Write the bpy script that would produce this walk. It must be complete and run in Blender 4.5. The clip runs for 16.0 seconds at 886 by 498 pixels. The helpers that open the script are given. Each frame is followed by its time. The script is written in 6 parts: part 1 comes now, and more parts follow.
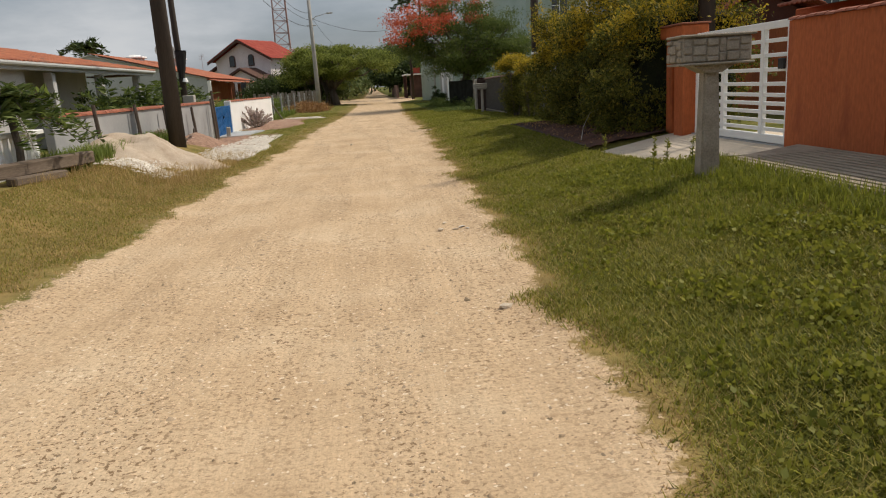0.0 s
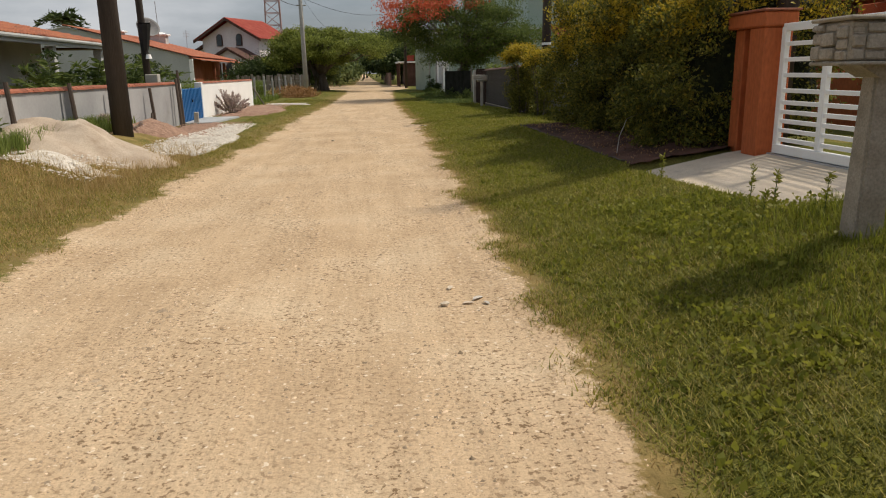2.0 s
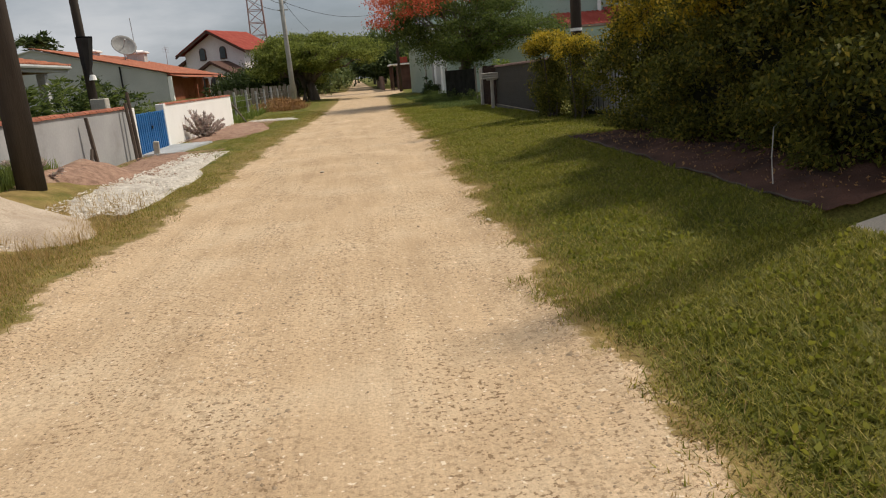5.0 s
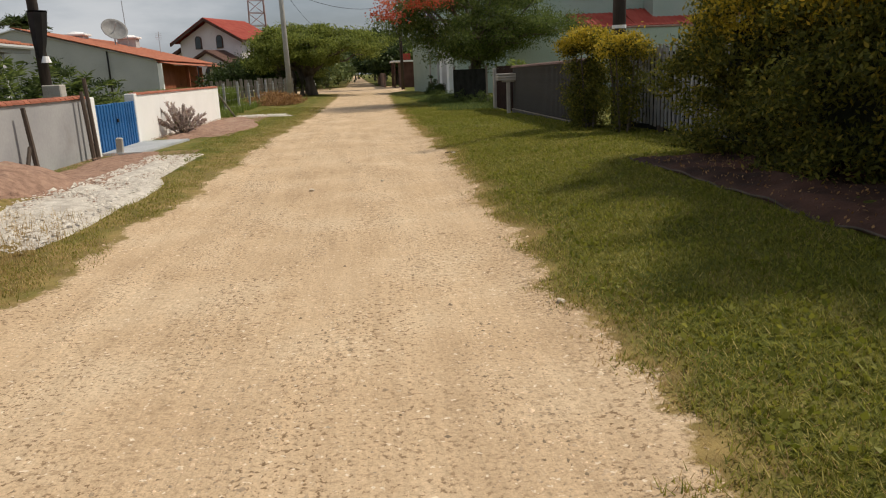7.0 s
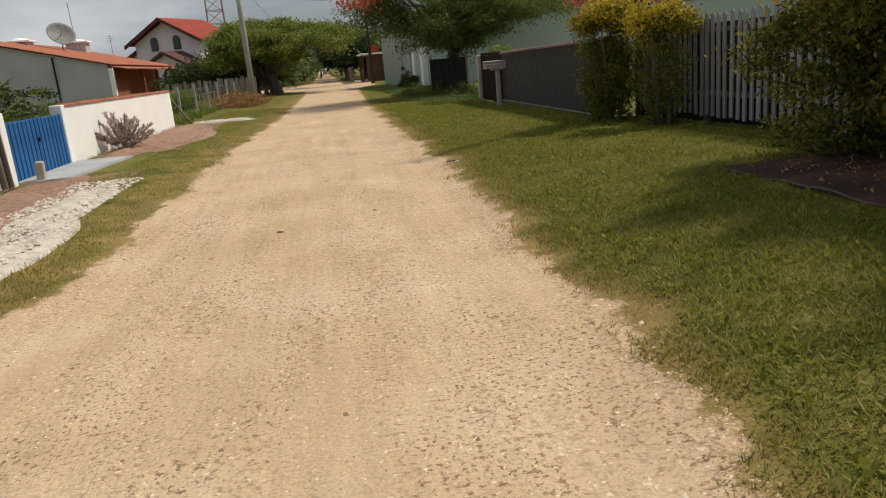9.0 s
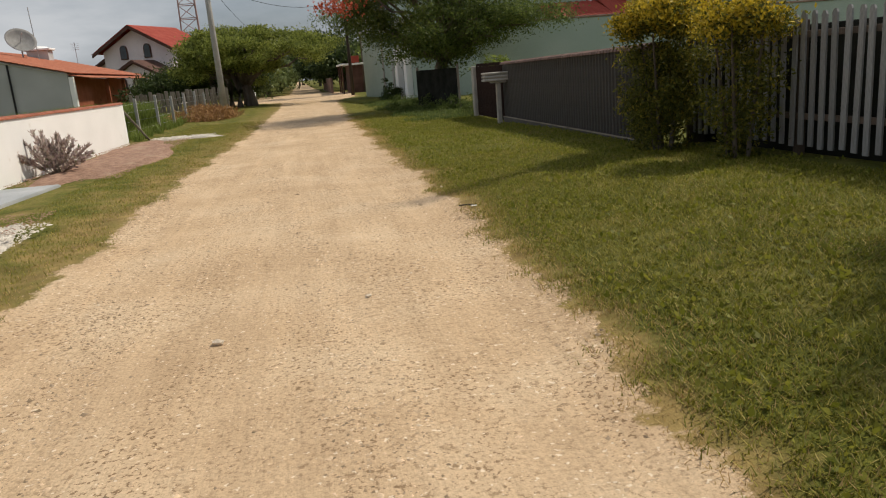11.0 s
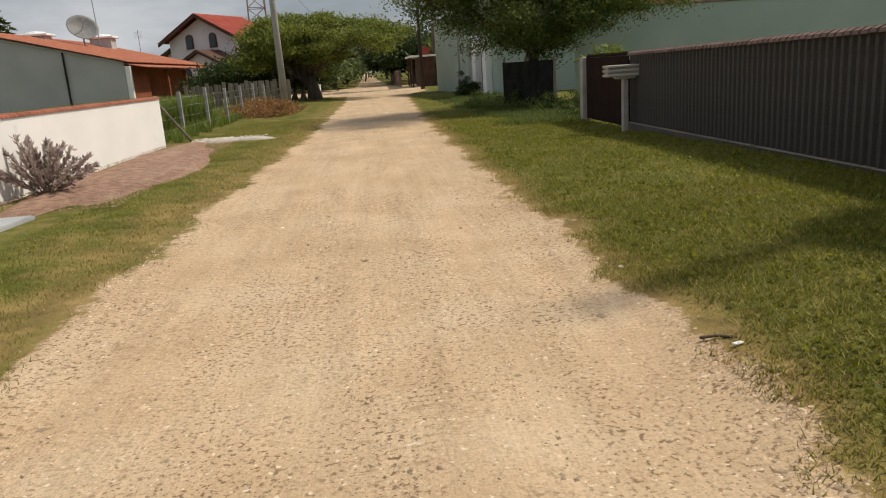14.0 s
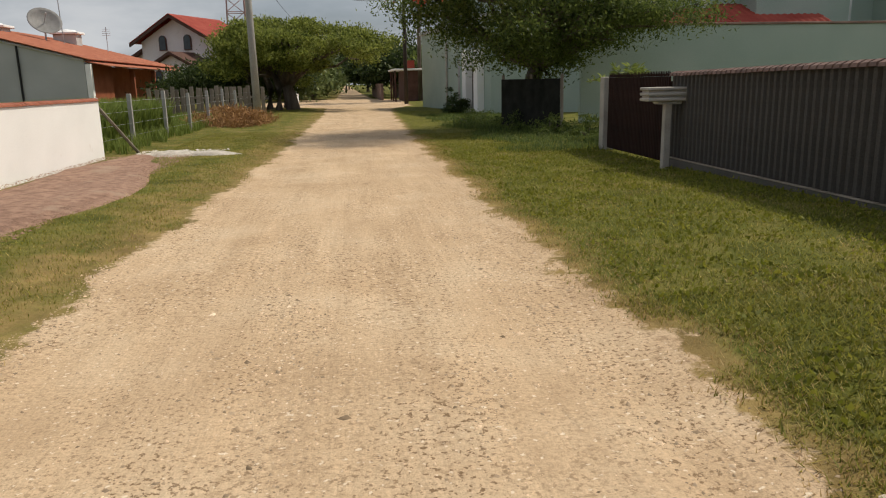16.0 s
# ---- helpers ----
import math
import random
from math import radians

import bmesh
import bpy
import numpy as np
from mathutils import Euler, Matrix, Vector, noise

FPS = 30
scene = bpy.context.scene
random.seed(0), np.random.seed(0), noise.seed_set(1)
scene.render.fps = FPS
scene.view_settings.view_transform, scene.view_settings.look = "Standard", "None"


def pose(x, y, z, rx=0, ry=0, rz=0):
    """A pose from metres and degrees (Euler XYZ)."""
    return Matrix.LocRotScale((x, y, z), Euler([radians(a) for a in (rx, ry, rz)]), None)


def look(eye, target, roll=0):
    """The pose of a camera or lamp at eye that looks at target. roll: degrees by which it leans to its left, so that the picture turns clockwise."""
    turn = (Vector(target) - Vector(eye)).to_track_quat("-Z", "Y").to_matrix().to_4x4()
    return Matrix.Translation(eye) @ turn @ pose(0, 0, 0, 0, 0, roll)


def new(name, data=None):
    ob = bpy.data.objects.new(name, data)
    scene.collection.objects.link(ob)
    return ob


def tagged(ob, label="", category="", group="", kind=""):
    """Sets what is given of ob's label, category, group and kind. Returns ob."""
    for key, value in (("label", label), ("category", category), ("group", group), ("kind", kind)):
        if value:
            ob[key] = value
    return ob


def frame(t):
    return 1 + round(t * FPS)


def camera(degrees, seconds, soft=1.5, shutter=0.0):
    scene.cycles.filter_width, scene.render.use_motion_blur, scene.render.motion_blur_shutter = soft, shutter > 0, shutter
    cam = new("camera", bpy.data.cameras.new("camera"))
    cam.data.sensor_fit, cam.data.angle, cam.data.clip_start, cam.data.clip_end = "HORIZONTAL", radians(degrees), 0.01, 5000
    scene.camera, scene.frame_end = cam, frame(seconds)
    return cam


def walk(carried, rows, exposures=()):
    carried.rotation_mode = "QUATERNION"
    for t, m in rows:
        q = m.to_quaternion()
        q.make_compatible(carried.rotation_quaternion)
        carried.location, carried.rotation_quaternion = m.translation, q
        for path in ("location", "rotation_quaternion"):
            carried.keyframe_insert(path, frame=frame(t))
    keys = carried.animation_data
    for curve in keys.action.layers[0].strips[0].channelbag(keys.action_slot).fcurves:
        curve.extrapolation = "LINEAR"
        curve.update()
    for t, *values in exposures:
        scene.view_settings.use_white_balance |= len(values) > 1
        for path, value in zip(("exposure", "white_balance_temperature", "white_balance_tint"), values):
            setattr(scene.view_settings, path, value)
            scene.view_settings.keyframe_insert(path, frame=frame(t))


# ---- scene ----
cam = camera(62.8, 16.0, 1.1)
METRES, EYE, TILT, LEAN, TURN = 22.7, 1.5, -1.27, 0.0, -4.9
ROWS = [
    (0.0, 0.0, 0.0, 0.0, -0.69, -11.65, 3.37),
    (0.5, -0.0009, 0.0312, 0.0014, -3.72, -12.59, 3.35),
    (1.0, -0.0035, 0.0628, 0.0031, -1.43, -12.1, 2.79),
    (1.5, -0.005, 0.0915, 0.0032, -2.72, -12.91, 5.24),
    (2.0, -0.0047, 0.1229, 0.0035, -1.26, -12.46, 0.92),
    (2.5, -0.0067, 0.1539, 0.0043, -3.81, -13.59, 2.68),
    (3.0, -0.006, 0.1847, 0.0054, -1.81, -12.22, 3.03),
    (3.5, -0.0083, 0.2158, 0.0047, -0.57, -11.76, 3.87),
    (6.0, -0.0287, 0.3636, 0.0125, -2.92, -12.93, 4.66),
    (6.5, -0.0302, 0.3954, 0.0129, -2.28, -10.58, 1.52),
    (7.0, -0.0331, 0.4264, 0.0117, -1.9, -12.57, 2.35),
    (7.5, -0.0366, 0.4566, 0.0117, -2.47, -12.23, 3.51),
    (8.0, -0.0425, 0.4886, 0.0138, -0.56, -12.57, 0.12),
    (8.5, -0.0463, 0.5185, 0.0135, -3.76, -13.38, 4.42),
    (11.0, -0.0543, 0.6738, 0.0174, -6.11, -12.7, 4.56),
    (11.5, -0.0579, 0.7064, 0.016, -4.95, -12.07, 2.28),
    (12.0, -0.0594, 0.7369, 0.0177, -6.01, -13.28, 4.83),
    (12.5, -0.061, 0.7694, 0.0192, -4.32, -11.76, -0.2),
    (13.0, -0.0642, 0.7995, 0.0207, -5.4, -11.26, 3.11),
    (13.5, -0.0677, 0.831, 0.0212, -1.23, -11.54, 0.49),
    (14.0, -0.0732, 0.8624, 0.0217, -1.11, -12.82, 3.85),
    (14.5, -0.0767, 0.8933, 0.02, -1.38, -12.04, 2.98),
    (15.0, -0.0826, 0.926, 0.0217, -2.35, -10.53, 1.0),
    (15.5, -0.0842, 0.9583, 0.0228, -3.1, -10.66, 3.14),
    (16.0, -0.0868, 0.9895, 0.0221, -2.68, -11.67, 1.15),
]
walk(cam, [(t, pose(0, 0, EYE, TILT, LEAN, TURN) @ pose(METRES * x, METRES * y, METRES * z, 90 + pitch, roll, yaw)) for t, x, y, z, yaw, pitch, roll in ROWS])

# ---- light ----
SUN_DIR = Vector((0.96, 0.27, 0.0)).normalized()
SUN_EL = radians(54)
world = bpy.data.worlds.new("sky")
scene.world = world
world.use_nodes = True
wn, wl = world.node_tree.nodes, world.node_tree.links
wn.clear()
sky = wn.new("ShaderNodeTexSky")
sky.sky_type = "NISHITA"
sky.sun_disc = False
sky.sun_elevation = SUN_EL
sky.sun_rotation = math.atan2(SUN_DIR.x, SUN_DIR.y)
sky.dust_density = 3.0
w_coord = wn.new("ShaderNodeTexCoord")
w_map = wn.new("ShaderNodeMapping")
w_map.inputs["Scale"].default_value = (1.0, 1.0, 3.4)
w_noise = wn.new("ShaderNodeTexNoise")
w_noise.inputs["Scale"].default_value = 2.6
w_noise.inputs["Detail"].default_value = 7
w_noise.inputs["Roughness"].default_value = 0.55
w_ramp = wn.new("ShaderNodeValToRGB")
w_ramp.color_ramp.elements[0].position = 0.36
w_ramp.color_ramp.elements[0].color = (0.45, 0.45, 0.45, 1)
w_ramp.color_ramp.elements[1].position = 0.62
w_cloud = wn.new("ShaderNodeValToRGB")
w_cloud.color_ramp.elements[0].position = 0.35
w_cloud.color_ramp.elements[0].color = (4.6, 5.2, 6.0, 1)
w_cloud.color_ramp.elements[1].position = 0.68
w_cloud.color_ramp.elements[1].color = (7.6, 7.8, 8.0, 1)
w_mix = wn.new("ShaderNodeMixRGB")
w_bg = wn.new("ShaderNodeBackground")
w_bg.inputs["Strength"].default_value = 0.085
w_out = wn.new("ShaderNodeOutputWorld")
wl.new(w_coord.outputs["Generated"], w_map.inputs["Vector"])
wl.new(w_map.outputs["Vector"], w_noise.inputs["Vector"])
wl.new(w_noise.outputs["Fac"], w_ramp.inputs["Fac"])
wl.new(w_noise.outputs["Fac"], w_cloud.inputs["Fac"])
wl.new(w_ramp.outputs["Color"], w_mix.inputs["Fac"])
wl.new(sky.outputs["Color"], w_mix.inputs["Color1"])
wl.new(w_cloud.outputs["Color"], w_mix.inputs["Color2"])
wl.new(w_mix.outputs["Color"], w_bg.inputs["Color"])
wl.new(w_bg.outputs["Background"], w_out.inputs["Surface"])
sun_data = bpy.data.lights.new("sun", "SUN")
sun_data.energy = 3.6
sun_data.angle = radians(3.6)
sun_data.color = (1.0, 0.90, 0.75)
sun = new("sun", sun_data)
sun.matrix_world = look((40 * SUN_DIR.x, 40 * SUN_DIR.y, 40 * math.tan(SUN_EL)), (0, 0, 0))
scene.view_settings.exposure = -0.15

# ---- materials ----
def rgb(c):
    return (c[0], c[1], c[2], 1)


def mat(name, c1, c2, scale=3.0, rough=0.85, bump=0.25, fine=60.0, metal=0.0, vary=0.0, spec=0.3, stretch=(1, 1, 1), stain=None, stain_at=0.58, stain_scale=1.3, bump_size=0.01, island=False, grain_amp=0.2):
    """A surface with broad and fine colour variation, relief, and stains of one colour."""
    m = bpy.data.materials.new(name)
    m.use_nodes = True
    n, l = m.node_tree.nodes, m.node_tree.links
    b = n["Principled BSDF"]
    tc = n.new("ShaderNodeTexCoord")
    mp = n.new("ShaderNodeMapping")
    mp.inputs["Scale"].default_value = stretch
    l.new(tc.outputs["Object"], mp.inputs["Vector"])
    broad = n.new("ShaderNodeTexNoise")
    broad.inputs["Scale"].default_value = scale
    broad.inputs["Detail"].default_value = 6
    l.new(mp.outputs["Vector"], broad.inputs["Vector"])
    ramp = n.new("ShaderNodeValToRGB")
    ramp.color_ramp.elements[0].position, ramp.color_ramp.elements[1].position = 0.32, 0.68
    ramp.color_ramp.elements[0].color, ramp.color_ramp.elements[1].color = rgb(c1), rgb(c2)
    l.new(broad.outputs["Fac"], ramp.inputs["Fac"])
    grain = n.new("ShaderNodeTexNoise")
    grain.inputs["Scale"].default_value = fine
    grain.inputs["Detail"].default_value = 5
    l.new(mp.outputs["Vector"], grain.inputs["Vector"])
    gr = n.new("ShaderNodeMapRange")
    gr.inputs["From Min"].default_value, gr.inputs["From Max"].default_value = 0.25, 0.75
    gr.inputs["To Min"].default_value, gr.inputs["To Max"].default_value = 1 - grain_amp * 1.1, 1 + grain_amp
    l.new(grain.outputs["Fac"], gr.inputs["Value"])
    mul = n.new("ShaderNodeVectorMath")
    mul.operation = "MULTIPLY"
    l.new(ramp.outputs["Color"], mul.inputs[0])
    l.new(gr.outputs["Result"], mul.inputs[1])
    col = mul.outputs["Vector"]
    if vary:
        info = n.new("ShaderNodeNewGeometry" if island else "ShaderNodeObjectInfo")
        vr = n.new("ShaderNodeMapRange")
        vr.inputs["To Min"].default_value, vr.inputs["To Max"].default_value = 1 - vary, 1 + vary
        l.new(info.outputs["Random Per Island" if island else "Random"], vr.inputs["Value"])
        m2 = n.new("ShaderNodeVectorMath")
        m2.operation = "MULTIPLY"
        l.new(col, m2.inputs[0])
        l.new(vr.outputs["Result"], m2.inputs[1])
        col = m2.outputs["Vector"]
    if stain:
        sn = n.new("ShaderNodeTexNoise")
        sn.inputs["Scale"].default_value = stain_scale
        sn.inputs["Detail"].default_value = 9
        sn.inputs["Roughness"].default_value = 0.65
        l.new(mp.outputs["Vector"], sn.inputs["Vector"])
        sr = n.new("ShaderNodeValToRGB")
        sr.color_ramp.elements[0].position, sr.color_ramp.elements[1].position = stain_at, stain_at + 0.12
        l.new(sn.outputs["Fac"], sr.inputs["Fac"])
        sm = n.new("ShaderNodeMixRGB")
        l.new(sr.outputs["Color"], sm.inputs["Fac"])
        l.new(col, sm.inputs["Color1"])
        sm.inputs["Color2"].default_value = rgb(stain)
        col = sm.outputs["Color"]
    l.new(col, b.inputs["Base Color"])
    b.inputs["Roughness"].default_value = rough
    b.inputs["Metallic"].default_value = metal
    b.inputs["Specular IOR Level"].default_value = spec
    bp = n.new("ShaderNodeBump")
    bp.inputs["Strength"].default_value = bump
    bp.inputs["Distance"].default_value = bump_size
    l.new(grain.outputs["Fac"], bp.inputs["Height"])
    l.new(bp.outputs["Normal"], b.inputs["Normal"])
    return m


def leaf_mat(name, c1, c2, through_light=0.35, c3=None):
    """Leaves: each one takes its own colour, with light passing through."""
    m = bpy.data.materials.new(name)
    m.use_nodes = True
    n, l = m.node_tree.nodes, m.node_tree.links
    n.clear()
    geo = n.new("ShaderNodeNewGeometry")
    ramp = n.new("ShaderNodeValToRGB")
    ramp.color_ramp.elements[0].color, ramp.color_ramp.elements[1].color = rgb(c1), rgb(c2)
    if c3:
        e = ramp.color_ramp.elements.new(0.86)
        e.color = rgb(c2)
        ramp.color_ramp.elements[2].color = rgb(c3)
    l.new(geo.outputs["Random Per Island"], ramp.inputs["Fac"])
    d = n.new("ShaderNodeBsdfPrincipled")
    d.inputs["Roughness"].default_value = 0.55
    d.inputs["Specular IOR Level"].default_value = 0.25
    t = n.new("ShaderNodeBsdfTranslucent")
    mx = n.new("ShaderNodeMixShader")
    mx.inputs["Fac"].default_value = through_light
    out = n.new("ShaderNodeOutputMaterial")
    l.new(ramp.outputs["Color"], d.inputs["Base Color"])
    l.new(ramp.outputs["Color"], t.inputs["Color"])
    l.new(d.outputs[0], mx.inputs[1])
    l.new(t.outputs[0], mx.inputs[2])
    l.new(mx.outputs[0], out.inputs["Surface"])
    return m


M_WHITE = mat("white_paint", (0.85, 0.845, 0.83), (0.91, 0.905, 0.89), 1.2, 0.8, 0.2, 40, stain=(0.70, 0.66, 0.60), stain_at=0.66, grain_amp=0.05)
M_GATEWHITE = mat("white_gate_enamel", (0.78, 0.78, 0.77), (0.84, 0.84, 0.83), 2.0, 0.45, 0.03, 40, grain_amp=0.03, stain=(0.62, 0.58, 0.52), stain_at=0.68)
M_CEMENT = mat("cement_render", (0.45, 0.45, 0.45), (0.56, 0.56, 0.555), 0.9, 0.9, 0.3, 35, stain=(0.36, 0.34, 0.31), stain_at=0.6)
M_PATCHED = mat("patchy_grey_render", (0.31, 0.31, 0.32), (0.41, 0.41, 0.415), 0.8, 0.92, 0.15, 18, stain=(0.29, 0.285, 0.28), stain_at=0.57, stain_scale=0.9, grain_amp=0.06)
M_GREYWALL = mat("grey_render", (0.40, 0.41, 0.40), (0.47, 0.48, 0.47), 0.7, 0.9, 0.2, 25, stain=(0.30, 0.30, 0.29), stain_at=0.62, stain_scale=0.6)
M_CONCRETE = mat("concrete", (0.36, 0.33, 0.29), (0.50, 0.47, 0.42), 2.0, 0.9, 0.35, 70, stain=(0.24, 0.22, 0.19), stain_at=0.6)
M_PALECON = mat("pale_concrete", (0.56, 0.47, 0.36), (0.68, 0.58, 0.46), 1.5, 0.9, 0.3, 80, stain=(0.36, 0.31, 0.25), stain_at=0.6)
# Dusty beige, darker than M_PALECON; soft shade is put into the colour too.
M_PALECON_DIM = mat("dusty_shaded_concrete", (0.30, 0.25, 0.19), (0.40, 0.335, 0.26), 1.5, 0.92, 0.3, 70, stain=(0.21, 0.175, 0.13), stain_at=0.56)
M_BLUECON = mat("grey_blue_concrete", (0.36, 0.38, 0.39), (0.46, 0.47, 0.48), 1.5, 0.9, 0.3, 80)
M_ORANGE = mat("orange_paint", (0.40, 0.10, 0.032), (0.47, 0.13, 0.042), 0.8, 0.75, 0.25, 30, stretch=(1, 1, 0.35), stain=(0.31, 0.075, 0.026), stain_at=0.58)
M_ORANGE_D = mat("dark_orange_paint", (0.38, 0.09, 0.03), (0.46, 0.12, 0.035), 0.8, 0.75, 0.25, 30)
M_TILE = mat("clay_tile", (0.29, 0.095, 0.055), (0.41, 0.16, 0.095), 1.4, 0.8, 0.3, 40, vary=0.2, stain=(0.26, 0.10, 0.06), stain_at=0.6)
M_TILE_D = mat("weathered_tile", (0.30, 0.10, 0.06), (0.44, 0.17, 0.09), 1.0, 0.85, 0.3, 40, stain=(0.16, 0.09, 0.07), stain_at=0.55)
M_TILE_RED = mat("red_tile", (0.34, 0.05, 0.035), (0.44, 0.09, 0.06), 1.0, 0.7, 0.2, 40)
M_TILE_DIM = mat("dusty_coping_tile", (0.17, 0.11, 0.09), (0.29, 0.19, 0.155), 2.0, 0.85, 0.3, 50, vary=0.2)
M_BLUE = mat("blue_gate_paint", (0.015, 0.10, 0.28), (0.025, 0.14, 0.36), 2, 0.5, 0.1, 60, vary=0.1)
M_GREYRIB = mat("grey_plate_paint", (0.066, 0.06, 0.053), (0.092, 0.084, 0.075), 1.2, 0.8, 0.2, 60, stain=(0.052, 0.046, 0.04), stain_at=0.54)
M_GREYBASE = mat("grey_plinth", (0.10, 0.092, 0.08), (0.14, 0.128, 0.112), 1.2, 0.85, 0.25, 60, stain=(0.12, 0.13, 0.09), stain_at=0.55)
M_DARKWOOD = mat("dark_timber", (0.06, 0.045, 0.035), (0.13, 0.10, 0.08), 4, 0.85, 0.5, 90, stretch=(1, 1, 0.12), vary=0.25)
M_CARVED = mat("carved_stone", (0.26, 0.225, 0.18), (0.39, 0.345, 0.285), 5, 0.95, 0.6, 60, stain=(0.16, 0.135, 0.11), stain_at=0.58, stain_scale=5)
M_BEAM = mat("weathered_beam", (0.10, 0.075, 0.055), (0.22, 0.17, 0.13), 4, 0.95, 0.6, 60, stretch=(0.15, 1, 1))
M_OLDWOOD = mat("grey_timber", (0.16, 0.13, 0.10), (0.30, 0.26, 0.21), 4, 0.9, 0.5, 80, stretch=(1, 1, 0.12), vary=0.2)
M_BROWNGATE = mat("brown_gate_paint", (0.022, 0.012, 0.01), (0.038, 0.019, 0.015), 3, 0.75, 0.15, 60, vary=0.15, spec=0.1)
M_PICKET = mat("grey_white_picket", (0.23, 0.23, 0.225), (0.36, 0.36, 0.35), 3, 0.8, 0.3, 70, stretch=(1, 1, 0.2), vary=0.2, stain=(0.12, 0.115, 0.105), stain_at=0.54)
M_POLE = mat("tarred_pole", (0.035, 0.027, 0.022), (0.075, 0.06, 0.05), 3, 0.8, 0.5, 70, stretch=(1, 1, 0.08))
M_POLECON = mat("concrete_pole", (0.34, 0.33, 0.31), (0.44, 0.43, 0.41), 1.5, 0.9, 0.3, 60)
M_METAL = mat("galvanised_steel", (0.38, 0.39, 0.40), (0.50, 0.51, 0.52), 4, 0.5, 0.1, 60, metal=0.6)
M_BLACK = mat("black_plastic", (0.012, 0.012, 0.013), (0.025, 0.025, 0.026), 4, 0.5, 0.1, 60)
M_TOWER = mat("faded_tower_paint", (0.34, 0.20, 0.18), (0.46, 0.31, 0.29), 0.4, 0.7, 0.1, 20)
M_GREEN = mat("pale_green_paint", (0.34, 0.42, 0.365), (0.41, 0.48, 0.425), 0.6, 0.85, 0.15, 30, stain=(0.36, 0.44, 0.38), stain_at=0.62)
M_PINK = mat("pale_pink_paint", (0.70, 0.635, 0.635), (0.78, 0.715, 0.715), 0.6, 0.85, 0.15, 30, stain=(0.52, 0.46, 0.45), stain_at=0.63)
M_BROWN = mat("brown_trim", (0.075, 0.035, 0.025), (0.12, 0.06, 0.045), 2, 0.7, 0.2, 40)
M_BRICK = mat("rust_brown_wall", (0.25, 0.075, 0.035), (0.33, 0.11, 0.055), 1.5, 0.85, 0.3, 40)
M_SAND = mat("heap_sand", (0.40, 0.315, 0.235), (0.53, 0.44, 0.345), 2.5, 0.95, 0.8, 50, stain=(0.30, 0.22, 0.15), stain_at=0.6, stain_scale=2.0)
M_REDGRAVEL = mat("red_gravel", (0.235, 0.14, 0.10), (0.41, 0.26, 0.185), 9, 0.95, 1.0, 120, stain=(0.40, 0.29, 0.21), stain_at=0.58)
M_LIME = mat("white_rubble", (0.44, 0.39, 0.33), (0.70, 0.65, 0.57), 7, 0.95, 0.8, 50, vary=0.12, stain=(0.42, 0.34, 0.25), stain_at=0.62, stain_scale=4)
M_STONE = mat("road_stone", (0.36, 0.26, 0.165), (0.60, 0.46, 0.32), 9, 0.95, 0.3, 80, spec=0.1, vary=0.5, island=True)
M_PEBBLE = mat("pale_pebble", (0.50, 0.39, 0.27), (0.72, 0.60, 0.45), 9, 0.95, 0.3, 80, spec=0.1, vary=0.3, island=True)
M_SOIL = mat("dark_soil", (0.04, 0.02, 0.014), (0.13, 0.062, 0.042), 2.2, 0.95, 1.0, 60, bump_size=0.02)
M_BARK = mat("bark", (0.09, 0.07, 0.055), (0.19, 0.16, 0.13), 3, 0.95, 0.8, 40, stretch=(1, 1, 0.25), bump_size=0.03)
M_GLASS = mat("dark_window", (0.02, 0.025, 0.03), (0.04, 0.05, 0.055), 2, 0.12, 0.0, 20, spec=0.6)
# Shade cloth of the far fence, and the sheet that darkens the picket gaps.
M_CLOTH_GAPSHADE = mat("dark_cloth_and_gap_shade", (0.018, 0.019, 0.016), (0.034, 0.035, 0.03), 3, 0.95, 0.3, 120, spec=0.03)
M_DISH = mat("dish_mesh", (0.17, 0.17, 0.165), (0.24, 0.24, 0.235), 3, 0.6, 0.2, 80)
L_HEDGE = leaf_mat("hedge_leaf", (0.05, 0.065, 0.013), (0.215, 0.21, 0.036), 0.46, (0.43, 0.33, 0.05))
L_YELLOW = leaf_mat("golden_leaf", (0.34, 0.27, 0.015), (0.66, 0.48, 0.05), 0.42)
L_TREE = leaf_mat("tree_leaf", (0.045, 0.075, 0.02), (0.20, 0.25, 0.06), 0.5)
L_TREE2 = leaf_mat("broad_tree_leaf", (0.08, 0.11, 0.02), (0.36, 0.40, 0.09), 0.5)
L_RED = leaf_mat("red_flower", (0.40, 0.06, 0.025), (0.66, 0.18, 0.09), 0.35)
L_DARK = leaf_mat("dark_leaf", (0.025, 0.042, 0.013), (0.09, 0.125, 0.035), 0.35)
L_FAR = leaf_mat("far_leaf", (0.08, 0.11, 0.035), (0.20, 0.25, 0.09), 0.4)
L_GRASS = leaf_mat("grass_blade", (0.11, 0.12, 0.014), (0.32, 0.295, 0.042), 0.45, (0.56, 0.45, 0.14))
L_LUSH = leaf_mat("lush_grass", (0.11, 0.135, 0.014), (0.31, 0.32, 0.045), 0.45)
L_DRY = leaf_mat("dry_grass", (0.34, 0.22, 0.08), (0.56, 0.41, 0.18), 0.4)
L_STRAW = leaf_mat("dry_brush", (0.24, 0.12, 0.05), (0.46, 0.27, 0.11), 0.25)
L_WEED = leaf_mat("weed_leaf", (0.14, 0.16, 0.018), (0.33, 0.32, 0.05), 0.45)
L_PURPLE = leaf_mat("grey_purple_leaf", (0.42, 0.32, 0.30), (0.72, 0.62, 0.57), 0.45, (0.22, 0.26, 0.10))
